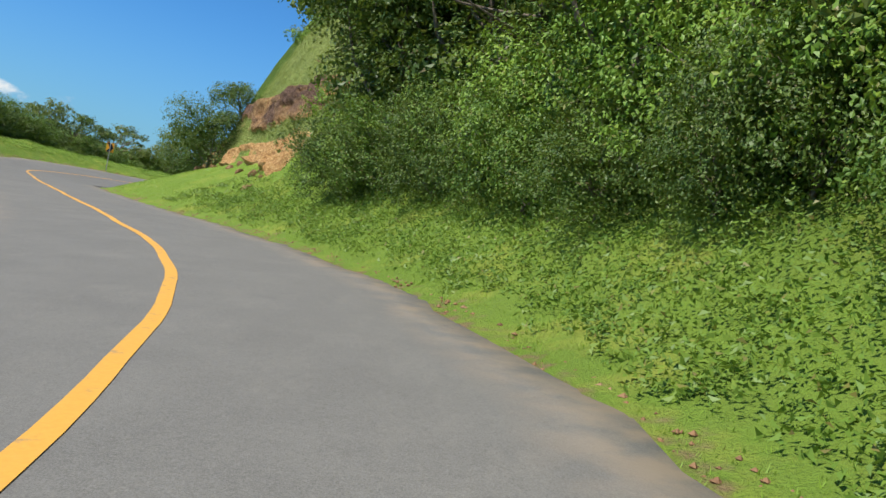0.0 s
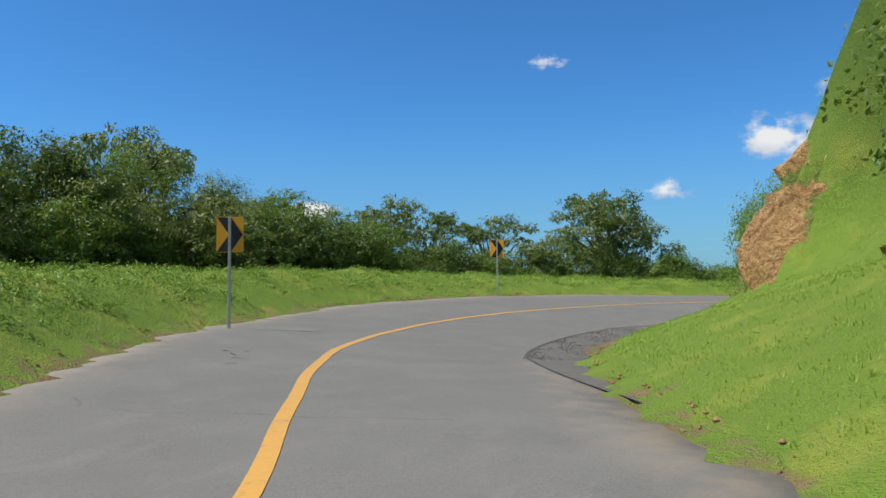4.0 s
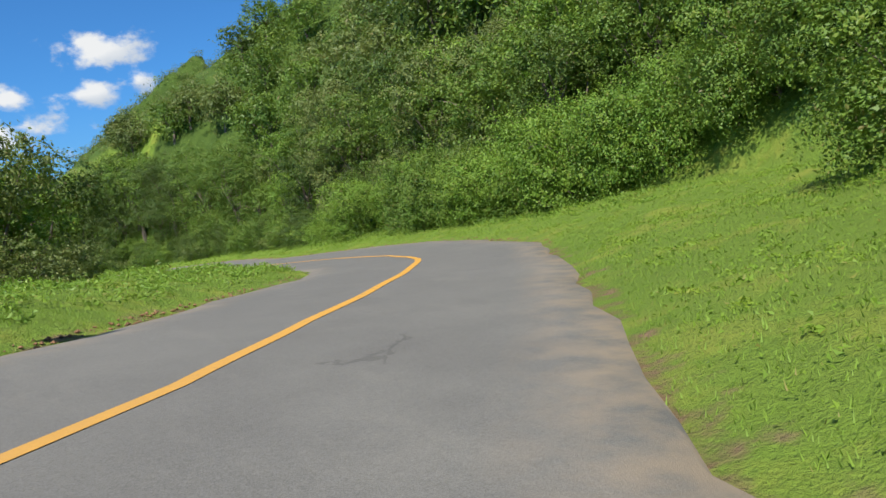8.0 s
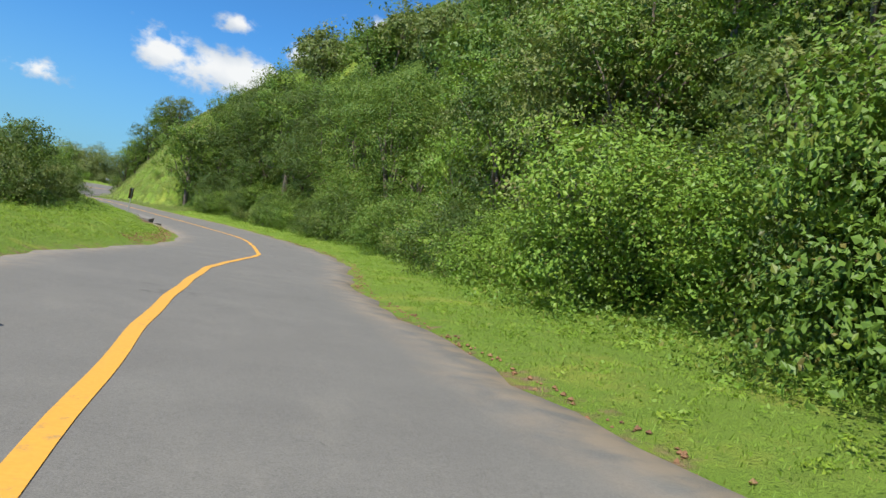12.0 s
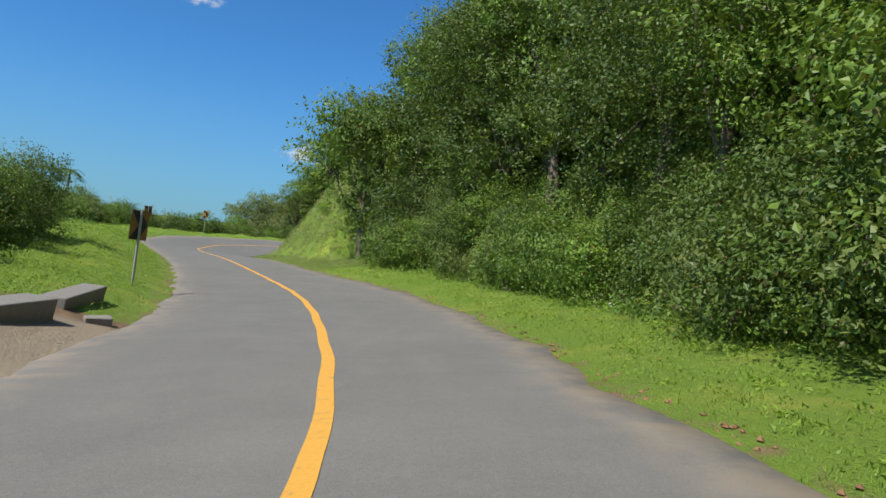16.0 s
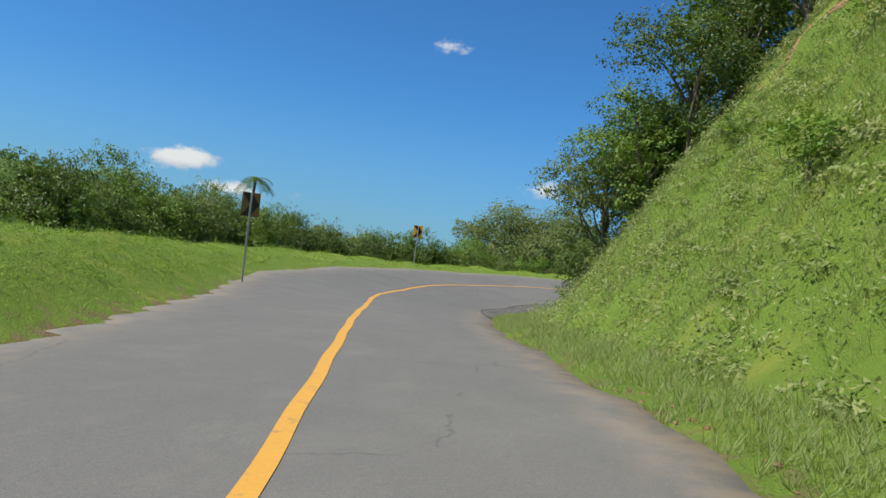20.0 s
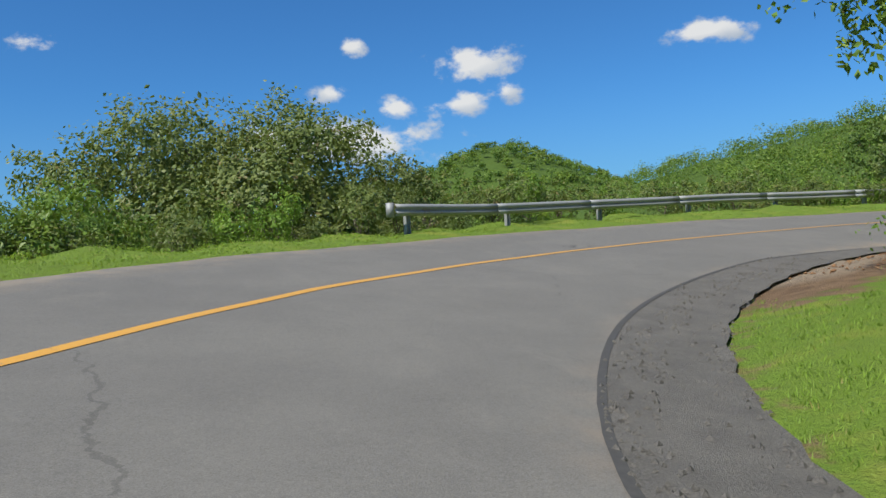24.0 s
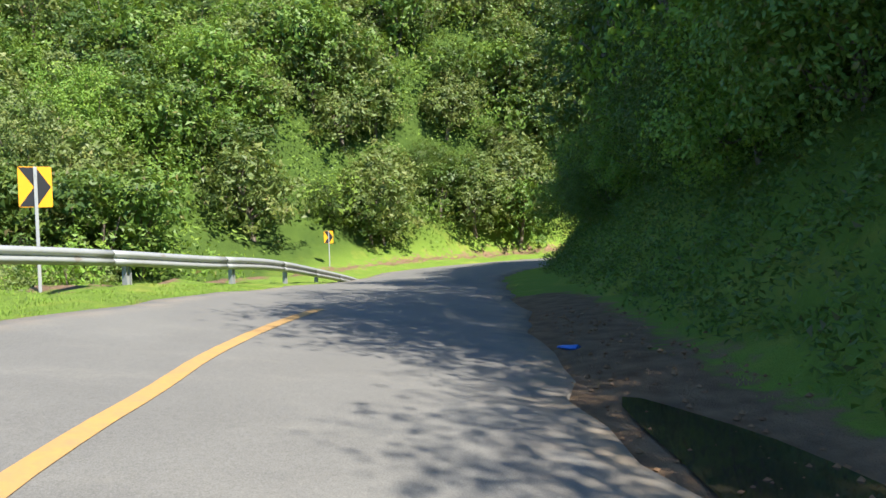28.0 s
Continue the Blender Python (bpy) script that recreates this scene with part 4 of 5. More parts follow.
# the slope across the gully
for k in range(60):
    x, y = rng.uniform(36, 64), rng.uniform(225, 252)
    if clear(x, y, 9):
        put(FAR[int(rng.integers(3))], x, y, rng.uniform(0.9, 1.4), sink=0.3)
for k in range(170):
    x, y = 50 + 50 * rng.uniform(0, 1) ** 1.3, rng.uniform(190, 280)
    if clear(x, y, 4):
        put(FAR[int(rng.integers(3))], x, y, rng.uniform(1.0, 1.7), sink=0.3)
# the slope behind the last bend
for k in range(60):
    x, y = rng.uniform(58, 78), rng.uniform(203, 221)
    if clear(x, y, 4.5):
        put(FAR[int(rng.integers(3))], x, y, rng.uniform(0.8, 1.3), sink=0.4)
# trees leaning over the inside of the hairpin
put(TREE[1], -6.7, 207.8, 0.9, turn=40, over=1.8, squash=1.15)
put(HEDGE[0], -6.2, 208.8, 0.9, turn=10, over=1.2)


def woods(name, label, n, area, leaf, mat, per=140, small=1.0):
    """Far thicket, joined into one."""
    g = np.random.default_rng(n)
    x, y = g.uniform(area[0], area[1], n), g.uniform(area[2], area[3], n)
    s, d = nearest(x, y)
    keep = (np.abs(d) > (15 if area[0] < 30 else 10.5)) & ~by_sign(x, y)
    keep &= ~on_crest(x, y) & ~((s > 176) & (s < 212) & (d > 0) & (d < 17)) if small == 1 else on_crest(x, y) & (d > 14)
    x, y = x[keep], y[keep]
    z = ground_height(x, y)[0]
    pts, ways, tones = [], [], []
    for a, b, c in zip(x, y, z):
        r = small * g.uniform(1.5, 3.1)
        lobes = [(a + r * g.uniform(-0.8, 0.8), b + r * g.uniform(-0.8, 0.8), c + r * g.uniform(0.3, 0.9), r * g.uniform(0.6, 1), r * g.uniform(0.6, 1), r * g.uniform(0.5, 0.85)) for k in range(3)]
        p, u, tone = crown_points(lobes, per, g)
        pts.append(p)
        ways.append(u)
        tones.append(0.5 * tone + g.uniform(0, 1) ** 2 * 0.75)
    tagged(new(name, leafy(name, np.concatenate(pts), np.concatenate(ways), np.concatenate(tones), leaf, mat, g)), label, "woods", kind="stuff")


woods("far_woods", "dense green thicket over the far hillside", 1500, (52, 200, 180, 420), 0.52, LEAF, 160)
woods("gully_woods", "dense scrub filling the gully behind the rail", 620, (31, 92, 196, 275), 0.28, LEAF, 230)
woods("hill_woods", "dense green thicket over the hill above the road", 2300, (-14, 110, 20, 205), 0.40, LEAF, 170)
woods("hill_dark_woods", "darker trees scattered through the hill thicket", 800, (-14, 110, 20, 205), 0.40, LEAF_DARK, 170)
woods("crest_scrub", "low pale scrub over the grassy crest of the spur", 3200, (-12, 62, 140, 215), 0.22, LEAF_OLIVE, 60, 0.30)
woods("ridge_woods", "dark trees along the distant ridge", 260, (-330, 20, 300, 620), 1.5, LEAF_DARK, 110)
woods("dome_woods", "green scrub on the distant domed hill", 1300, (-30, 190, 440, 690), 1.3, LEAF, 80)
woods("valley_woods", "tree tops on the falling valley side", 200, (-95, -48, -20, 300), 0.7, LEAF_DARK, 170)

# ---- grass ----
def blades(x, y, tall, wide, per, g, lean=0.5):
    """Tufts of bent blades standing at the given places."""
    z = ground_height(x, y)[0]
    n = len(x) * per
    base = np.repeat(np.stack([x, y, z - 0.015], 1), per, 0) + np.c_[g.normal(0, 0.035 if per < 9 else 0.12, (n, 2)), np.zeros(n)]
    a = g.uniform(0, 2 * np.pi, n)
    h = tall * g.uniform(0.55, 1.3, n)
    out = np.stack([np.cos(a), np.sin(a), np.zeros(n)], 1)
    side = np.stack([-np.sin(a), np.cos(a), np.zeros(n)], 1) * (wide * g.uniform(0.6, 1.3, n))[:, None]
    if tall < 0.4:
        tip = base + out * (h * lean)[:, None] + np.c_[np.zeros((n, 2)), h]
        return np.stack([base - side, base + side, tip], 1).reshape(-1, 3), np.arange(3 * n).reshape(-1, 3)
    mid = base + out * (h * lean * 0.35)[:, None] + np.c_[np.zeros((n, 2)), h * 0.6]
    tip = base + out * (h * lean)[:, None] + np.c_[np.zeros((n, 2)), h * 0.95]
    v = np.stack([base - side, base + side, mid + side * 0.7, tip, mid - side * 0.7], 1).reshape(-1, 3)
    return v, np.arange(5 * n).reshape(-1, 5)


def verge_places(n, s0, s1, side, reach, power, g, rocky=False):
    s = g.uniform(s0, s1, n)
    w = np.interp(s, ST_W, W_RIGHT if side > 0 else W_LEFT)
    e = 0.06 + reach * g.uniform(0, 1, n) ** power
    c = [np.interp(s, STATION, ROAD[:, k]) for k in range(2)]
    r = [np.interp(s, STATION, RIGHT[:, k]) for k in range(2)]
    x, y = c[0] + side * r[0] * (w + e), c[1] + side * r[1] * (w + e)
    _, bare, rock = ground_height(x, y)
    ss, dd = nearest(x, y)
    inside = np.abs(dd) - np.where(dd > 0, np.interp(ss, ST_W, W_RIGHT), np.interp(ss, ST_W, W_LEFT))
    ok = (bare + 0.35 * wave(x, y, 1.7, 3) < 0.5) & (rock < 0.4 if not rocky else (rock > 0.4) & (wave(x, y, 2.9, 6) > 0.1)) & (inside > 0.02)
    return x[ok], y[ok]


def grass(name, label, n, s0, s1, side, reach, power, tall, wide, per, mat, seed, lean=0.5, rocky=False):
    g = np.random.default_rng(seed)
    x, y = verge_places(n, s0, s1, side, reach, power, g, rocky)
    v, f = blades(x, y, tall, wide, per, g, lean)
    tagged(new(name, mesh_of(name, v, f, mat, False)), label, "grass", kind="stuff")


grass("verge_grass", "short bright green grass on the hill-side verge", 115000, -8, 262, 1, 6.8, 1.3, 0.05, 0.005, 4, BLADE, 101, 0.8)
grass("valley_verge_grass", "short bright green grass on the valley-side verge", 115000, -8, 272, -1, 7.5, 1.25, 0.05, 0.005, 4, BLADE, 102, 0.8)
grass("slope_grass", "long pale green grass hanging on the steep bank", 60000, 178, 214, 1, 11.0, 0.9, 0.17, 0.005, 4, STRAW, 103, 1.1)


def cover(name, label, n, s0, s1, side, e0, reach, leaf, mat, seed, lift=0.3):
    """Low leafy growth lying over a bank."""
    g = np.random.default_rng(seed)
    x, y = verge_places(n, s0, s1, side, reach, 0.9, g)
    z, bare, rock = ground_height(x, y)
    hump = 0.5 + 0.5 * wave(x, y, 2.4, 9)
    z = z + lift * g.uniform(0.1, 1.0, len(x)) * (0.35 + hump)
    s, d = nearest(x, y)
    w = np.where(d > 0, np.interp(s, ST_W, W_RIGHT), np.interp(s, ST_W, W_LEFT))
    ok = np.abs(d) - w > e0 + 0.4 * wave(x, y, 3.3, 11)
    me = leafy(name, np.stack([x, y, z], 1)[ok], np.tile((0, 0, 0.35), (int(ok.sum()), 1)), (0.7 * hump ** 2 * g.uniform(0.2, 1, len(x)))[ok], leaf, mat, g, 0.25)
    tagged(new(name, me), label, "undergrowth", kind="stuff")


def mounds(name, label, n, s0, s1, side, e0, reach, r0, r1, leaf, mat, seed, per=34):
    """Small leafy cushions standing close together on a verge."""
    g = np.random.default_rng(seed)
    x, y = verge_places(n, s0, s1, side, reach, 0.9, g)
    s, d = nearest(x, y)
    ok = (np.abs(d) - np.where(d > 0, np.interp(s, ST_W, W_RIGHT), np.interp(s, ST_W, W_LEFT)) > e0) & (wave(x, y, 4.3, seed) + g.normal(0, 0.5, len(x)) > -0.2)
    x, y = x[ok], y[ok]
    r = g.uniform(r0, r1, len(x))
    u = g.normal(0, 1, (len(x), per, 3))
    u[:, :, 2] = np.abs(u[:, :, 2])
    u /= np.linalg.norm(u, axis=2)[:, :, None]
    at = np.stack([x, y, ground_height(x, y)[0] - 0.1 * r], 1)[:, None] + u * (r[:, None] * g.uniform(0.75, 1.1, (len(x), per)))[:, :, None] * (1, 1, 0.62)
    tone = np.repeat(g.uniform(0, 1, len(x)) ** 1.6 * 0.8, per)
    tagged(new(name, leafy(name, at.reshape(-1, 3), u.reshape(-1, 3), tone, leaf, mat, g, 0.2)), label, "undergrowth", kind="stuff")


mounds("berm_mounds", "cushions of bright leafy weeds over the valley-side berm", 6500, 16, 95, -1, 0.7, 8.5, 0.12, 0.36, 0.075, LEAF_BRIGHT, 121)
mounds("bank_mounds", "cushions of leafy weeds on the shaded bank", 2600, -8, 30, 1, 0.5, 6.5, 0.12, 0.34, 0.08, LEAF, 122)
mounds("verge_mounds", "cushions of leafy weeds in the hill-side verge", 4200, 70, 186, 1, 0.6, 7.0, 0.07, 0.20, 0.05, BLADE, 123)
mounds("valley_verge_mounds", "cushions of leafy weeds in the valley-side verge", 4600, 95, 240, -1, 0.6, 7.0, 0.08, 0.24, 0.055, BLADE, 124)
mounds("slope_mounds", "cushions of pale grass and weeds over the steep slope", 4200, 180, 214, 1, 1.4, 12.0, 0.15, 0.50, 0.085, STRAW, 125, 60)
mounds("foot_mounds", "leafy weeds at the foot of the bush wall", 2600, 92, 186, 1, 2.4, 5.0, 0.15, 0.42, 0.09, LEAF_BRIGHT, 126)
cover("creeper_bank", "low leafy creepers covering the roadside bank", 80000, -8, 26, 1, 0.6, 5.5, 0.078, LEAF, 111, 0.5)
cover("berm_weeds", "low bright leafy creepers over the valley-side berm", 50000, 18, 92, -1, 0.9, 8.0, 0.07, LEAF_BRIGHT, 115, 0.2)
cover("verge_clover", "small leafy weeds through the hill-side verge grass", 50000, 70, 186, 1, 0.5, 7.5, 0.05, BLADE, 116, 0.12)
cover("valley_verge_clover", "small leafy weeds through the valley-side verge grass", 60000, 92, 236, -1, 0.5, 7.0, 0.05, BLADE, 117, 0.12)
cover("slope_weeds", "pale weedy growth in mounds over the grass slope", 60000, 181, 214, 1, 1.3, 11.0, 0.07, STRAW, 118, 0.5)
cover("undergrowth", "leafy weeds at the foot of the bush wall", 40000, 96, 186, 1, 2.2, 5.5, 0.085, LEAF, 112, 0.5)
cover("shaded_creepers", "dark creepers hanging over the shaded bank", 90000, 250, 304, 1, 1.8, 7.0, 0.10, LEAF_DARK, 113, 0.8)
mounds("shaded_mounds", "cushions of dark leafy weeds on the shaded bank", 2600, 252, 300, 1, 2.0, 7.5, 0.18, 0.48, 0.10, LEAF, 127)
cover("verge_weeds", "leafy weeds at the back of the verge", 30000, 92, 236, -1, 3.4, 9.0, 0.12, LEAF, 114, 0.3)

# ---- guard rail ----
RAIL = spline([(-12.6, 221.3, 0.42), (-9.7, 223.4, 0.45), (-6.4, 225.2, 0.54), (-3.4, 226.4, 0.60), (0.3, 227.4, 0.66), (3.7, 227.95, 0.63), (7.6, 228.2, 0.60), (12.6, 228.2, 0.46),
               (16.2, 227.3, 0.36), (19.0, 225.9, 0.20), (21.4, 224.8, 0.02), (23.9, 223.7, -0.20), (27.7, 222.6, -0.46), (33.0, 221.6, -1.0), (38.0, 220.7, -1.55), (42.0, 220.0, -2.05)], 0.5)
rail = tagged(new("guard_rail"), "galvanised steel guard rail on short steel posts", "guard rail")
profile = [(0.0, 0.0), (0.03, -0.02), (0.08, -0.06), (0.08, -0.10), (0.03, -0.135), (0.03, -0.175), (0.08, -0.21), (0.08, -0.25), (0.03, -0.29), (0.0, -0.31)]
tr = np.gradient(RAIL[:, :2], axis=0)
tr /= np.linalg.norm(tr, axis=1)[:, None]
toward = np.stack([tr[:, 1], -tr[:, 0]], 1)
STEP = 8
for k in range(0, len(RAIL) - 1, STEP):
    seg = RAIL[k:k + STEP + 1]
    rows = []
    for q, t2 in zip(seg, toward[k:k + STEP + 1]):
        for u, z in profile:
            rows.append((*(q[:2] + t2 * (u + 0.004 * (k // STEP % 2))), q[2] + z))
    me = mesh_of("beam", rows, grid_faces(len(seg), len(profile)), GALV)
    ob = piece("beam", me, rail, "weathered corrugated steel beam")
    thick = ob.modifiers.new("thickness", "SOLIDIFY")
    thick.thickness, thick.offset = 0.006, 0
bm = bmesh.new()
box(bm, -0.055, -0.075, -1.1, 0.055, -0.055, 0)
box(bm, -0.055, 0.055, -1.1, 0.055, 0.075, 0)
box(bm, -0.006, -0.055, -1.1, 0.006, 0.055, 0)
POST_MESH = bpy.data.meshes.new("rail_post")
bm.to_mesh(POST_MESH)
bm.free()
POST_MESH.materials.append(GALV)
for k in range(1, len(RAIL) - 6, STEP):
    ob = piece("rail_post", POST_MESH, rail)
    ang = math.degrees(math.atan2(tr[k, 1], tr[k, 0]))
    q = RAIL[k, :2] - toward[k] * 0.09
    ob.matrix_world = pose(q[0], q[1], RAIL[k, 2] - 0.04, 0, 0, ang + 90)
    bm = bmesh.new()
    bmesh.ops.create_cone(bm, cap_ends=True, segments=8, radius1=0.02, radius2=0.015, depth=0.02)
    ob = part("bolt", bm, GALV, rail)
    q = RAIL[k, :2] + toward[k] * 0.04
    ob.matrix_world = pose(q[0], q[1], RAIL[k, 2] - 0.155, 90, 0, ang)
bm = bmesh.new()
rows = []
c, t2, o2 = RAIL[0], -tr[0], toward[0]
for a in np.linspace(-60, 200, 12):
    q = c[:2] + o2 * (-0.07 + 0.11 * math.cos(radians(a - 90))) + t2 * (0.10 + 0.10 * math.sin(radians(a - 90)))
    rows += [(*q, c[2] + 0.03), (*q, c[2] - 0.34)]
ob = piece("end_shoe", mesh_of("end_shoe", rows, grid_faces(12, 2), GALV), rail, "rounded steel end shoe")
thick = ob.modifiers.new("thickness", "SOLIDIFY")
thick.thickness = 0.006

# ---- seams and aprons on the inside of the bends ----
def strip(s0, s1, inner, outer, lift, step=0.5):
    rows, n = [], 0
    for s in np.arange(s0, s1, step):
        w = along(W_RIGHT, ST_W, s)
        near = min(1.0, (s - s0) / 7, (s1 - s) / 7)
        for d in (inner * near + 0.1 * (1 - near), outer * near + 0.1 * (1 - near) if outer < 0 else outer):
            p = road_at(s, w + d + 0.02 * math.sin(s * 0.7) + (0.03 * math.sin(s * 4.1) if d > 0 else 0.0))
            rows.append((p.x, p.y, p.z + lift))
        n += 1
    return rows, grid_faces(n, 2)[:, ::-1]


def apron_build(n):
    p = place(n)
    a, c = n.noise(p, 2.5, 6, 0.7), n.noise(p, 60, 4, 0.7)
    col = n.ramp(a, (0.3, (0.095, 0.088, 0.078)), (0.7, (0.19, 0.175, 0.15)))
    col = n.mix(0.4, col, n.ramp(c, (0.35, (0.04, 0.04, 0.036)), (0.7, (0.25, 0.23, 0.2))))
    return principled(n, col, 0.92, bump(n, n.math("ADD", a, c), 0.9, 0.025))


APRON = material("old_broken_asphalt", apron_build)
TAR = material("tar_seam", lambda n: principled(n, n.mix(n.noise(place(n), 18, 4), rgb(0.04, 0.038, 0.035), rgb(0.085, 0.08, 0.072)), 0.8))
for s0, s1 in ((43, 68), (208, 246)):
    v, f = strip(s0, s1, -0.95, 0.12, 0.005)
    piece("old_asphalt_apron", mesh_of("old_asphalt_apron", v, f, APRON), road, "rough older asphalt apron inside the bend")
    v, f = strip(s0, s1, -1.0, -0.93, 0.010, 0.3)
    piece("tar_seam", mesh_of("tar_seam", v, f, TAR), road, "dark tar seam between two layers of asphalt")

    # loose grit along the broken edge
    g = np.random.default_rng(s0)
    s = g.uniform(s0 + 6, s1 - 6, 2600)
    d = -0.95 + 1.1 * g.uniform(0, 1, 2600) ** 1.4
    ok = wave(s, d * 4, 3.1, s0) + g.normal(0, 0.35, 2600) > 0.1
    at = np.array([road_at(a, along(W_RIGHT, ST_W, a) + b) for a, b in zip(s[ok], d[ok])])
    r = g.uniform(0.010, 0.034, len(at))
    corners = np.array([(1, 0, 0), (-0.5, 0.8, 0), (-0.4, -0.9, 0), (0.1, 0.1, 0.9)])
    spin = g.uniform(0, 6.28, len(at))
    c, w = np.cos(spin)[:, None], np.sin(spin)[:, None]
    v = np.stack([corners[:, 0] * c - corners[:, 1] * w, corners[:, 0] * w + corners[:, 1] * c, np.tile(corners[:, 2], (len(at), 1))], 2) * r[:, None, None] + at[:, None] + (0, 0, 0.006)
    f = (np.arange(len(at)) * 4)[:, None, None] + np.array([(0, 1, 3), (1, 2, 3), (2, 0, 3)])
    tagged(new("loose_grit", mesh_of("loose_grit", v.reshape(-1, 3), f.reshape(-1, 3), APRON, False)), "loose grit and gravel on the broken asphalt edge", "gravel", kind="stuff")


def stain(s, d, size, seed):
    g = np.random.default_rng(seed)
    for k in range(5):
        a = g.uniform(0, 6.28)
        q = (d + g.normal(0, size * 0.4), s + g.normal(0, size * 0.8))
        rows = []
        turn, length = g.uniform(0, 3.1), g.uniform(0.12, 0.32) * size
        for u in np.linspace(-1, 1, 7):
            wide = 0.012 * (1 - u * u) + 0.003
            for e in (-wide, wide):
                p = road_at(q[1] + u * length * math.cos(turn) - e * math.sin(turn), q[0] + u * length * math.sin(turn) + 0.05 * math.sin(3 * u + a) + e * math.cos(turn))
                rows.append((p.x, p.y, p.z + 0.007 + 0.0006 * k))
        piece("tar_patch", mesh_of("tar_patch", rows, grid_faces(7, 2)[:, ::-1], TAR), road, "thin dark tar streak on the asphalt")


stain(142.0, 1.3, 0.6, 3)
stain(141.4, 0.9, 0.7, 8)
stain(142.6, 1.0, 0.7, 9)
stain(73.0, 1.2, 0.6, 4)
stain(238.5, -0.5, 0.5, 5)
stain(47.5, -1.5, 0.5, 6)

# ---- rocks ----
def rock_mesh(seed, bumps=0.28, sub=2):
    g = np.random.default_rng(seed)
    bm = bmesh.new()
    bmesh.ops.create_icosphere(bm, subdivisions=sub, radius=1.0)
    axes = g.normal(0, 1, (7, 3))
    axes /= np.linalg.norm(axes, axis=1)[:, None]
    cut = g.uniform(0.55, 0.9, 7)
    for v in bm.verts:
        p = np.array(v.co)
        for a, c in zip(axes, cut):
            over = p @ a - c
            if over > 0:
                p = p - a * over * 0.9
        v.co = p * (1 + g.normal(0, bumps * 0.15))
    me = bpy.data.meshes.new("rock")
    bm.to_mesh(me)
    bm.free()
    return me


def stone_build(n):
    p = place(n)
    a, c = n.noise(p, 1.6, 6, 0.7), n.noise(p, 14, 5, 0.7)
    col = n.ramp(a, (0.3, (0.13, 0.065, 0.04)), (0.52, (0.34, 0.185, 0.09)), (0.75, (0.46, 0.31, 0.17)))
    return principled(n, n.mix(n.math("MULTIPLY", c, 0.5), col, rgb(0.10, 0.065, 0.045)), 0.92, bump(n, c, 0.8, 0.05), spec=0.2)


STONE = material("red_brown_rock", stone_build)
ROCKS = [rock_mesh(200 + k) for k in range(5)]
for m in ROCKS:
    m.materials.append(STONE)


def cliff_build(n):
    p = place(n)
    rock = n.add("ShaderNodeAttribute", attribute_name="rock").outputs["Fac"]
    dark = n.add("ShaderNodeAttribute", attribute_name="dark").outputs["Fac"]
    b, c, crumb = n.noise(p, 2.6, 5), n.noise(p, 17, 5, 0.7), n.noise(p, 6.0, 6, 0.72)
    red = n.ramp(crumb, (0.30, (0.26, 0.125, 0.050)), (0.44, (0.48, 0.260, 0.100)), (0.56, (0.62, 0.375, 0.150)), (0.74, (0.70, 0.52, 0.27)))
    brown = n.ramp(crumb, (0.30, (0.055, 0.034, 0.026)), (0.50, (0.125, 0.075, 0.055)), (0.72, (0.26, 0.165, 0.110)))
    stone = n.mix(dark, red, brown)
    stone = n.mix(n.math("MULTIPLY", c, 0.25), stone, rgb(0.15, 0.085, 0.050))
    grown = n.math("ADD", rock, n.math("MULTIPLY", n.math("SUBTRACT", n.noise(p, 1.4, 6, 0.68), 0.5), 1.7))
    fac = n.add("ShaderNodeMapRange", {0: grown, 1: 0.36, 2: 0.56}).outputs[0]
    green = n.mix(b, rgb(0.15, 0.21, 0.040), rgb(0.33, 0.36, 0.105))
    green = n.mix(n.math("MULTIPLY", c, 0.5), green, rgb(0.10, 0.14, 0.030))
    return principled(n, n.mix(fac, green, stone), 0.95, bump(n, n.math("ADD", n.math("MULTIPLY", crumb, 2.5), n.math("ADD", b, c)), 0.9, 0.1), spec=0.2)


CLIFF = material("weathered_red_cliff", cliff_build)


def rough_of(u, v, seed, octaves=5):
    """Broken uneven relief, about -1 to 1, from layers of interpolated chance."""
    out, g = np.zeros(len(u)), np.random.default_rng(seed)
    for k in range(octaves):
        grid = g.uniform(-1, 1, (97, 97))
        a, b = u * 0.7 * 2.1**k + 5.3 * k, v * 0.7 * 2.1**k + 2.9 * k
        i, j = np.floor(a).astype(int), np.floor(b).astype(int)
        x, y = a - i, b - j
        x, y = x * x * (3 - 2 * x), y * y * (3 - 2 * y)
        i0, i1, j0, j1 = i % 97, (i + 1) % 97, j % 97, (j + 1) % 97
        out += 0.56**k * ((grid[i0, j0] * (1 - x) + grid[i1, j0] * x) * (1 - y) + (grid[i0, j1] * (1 - x) + grid[i1, j1] * x) * y)
    return out


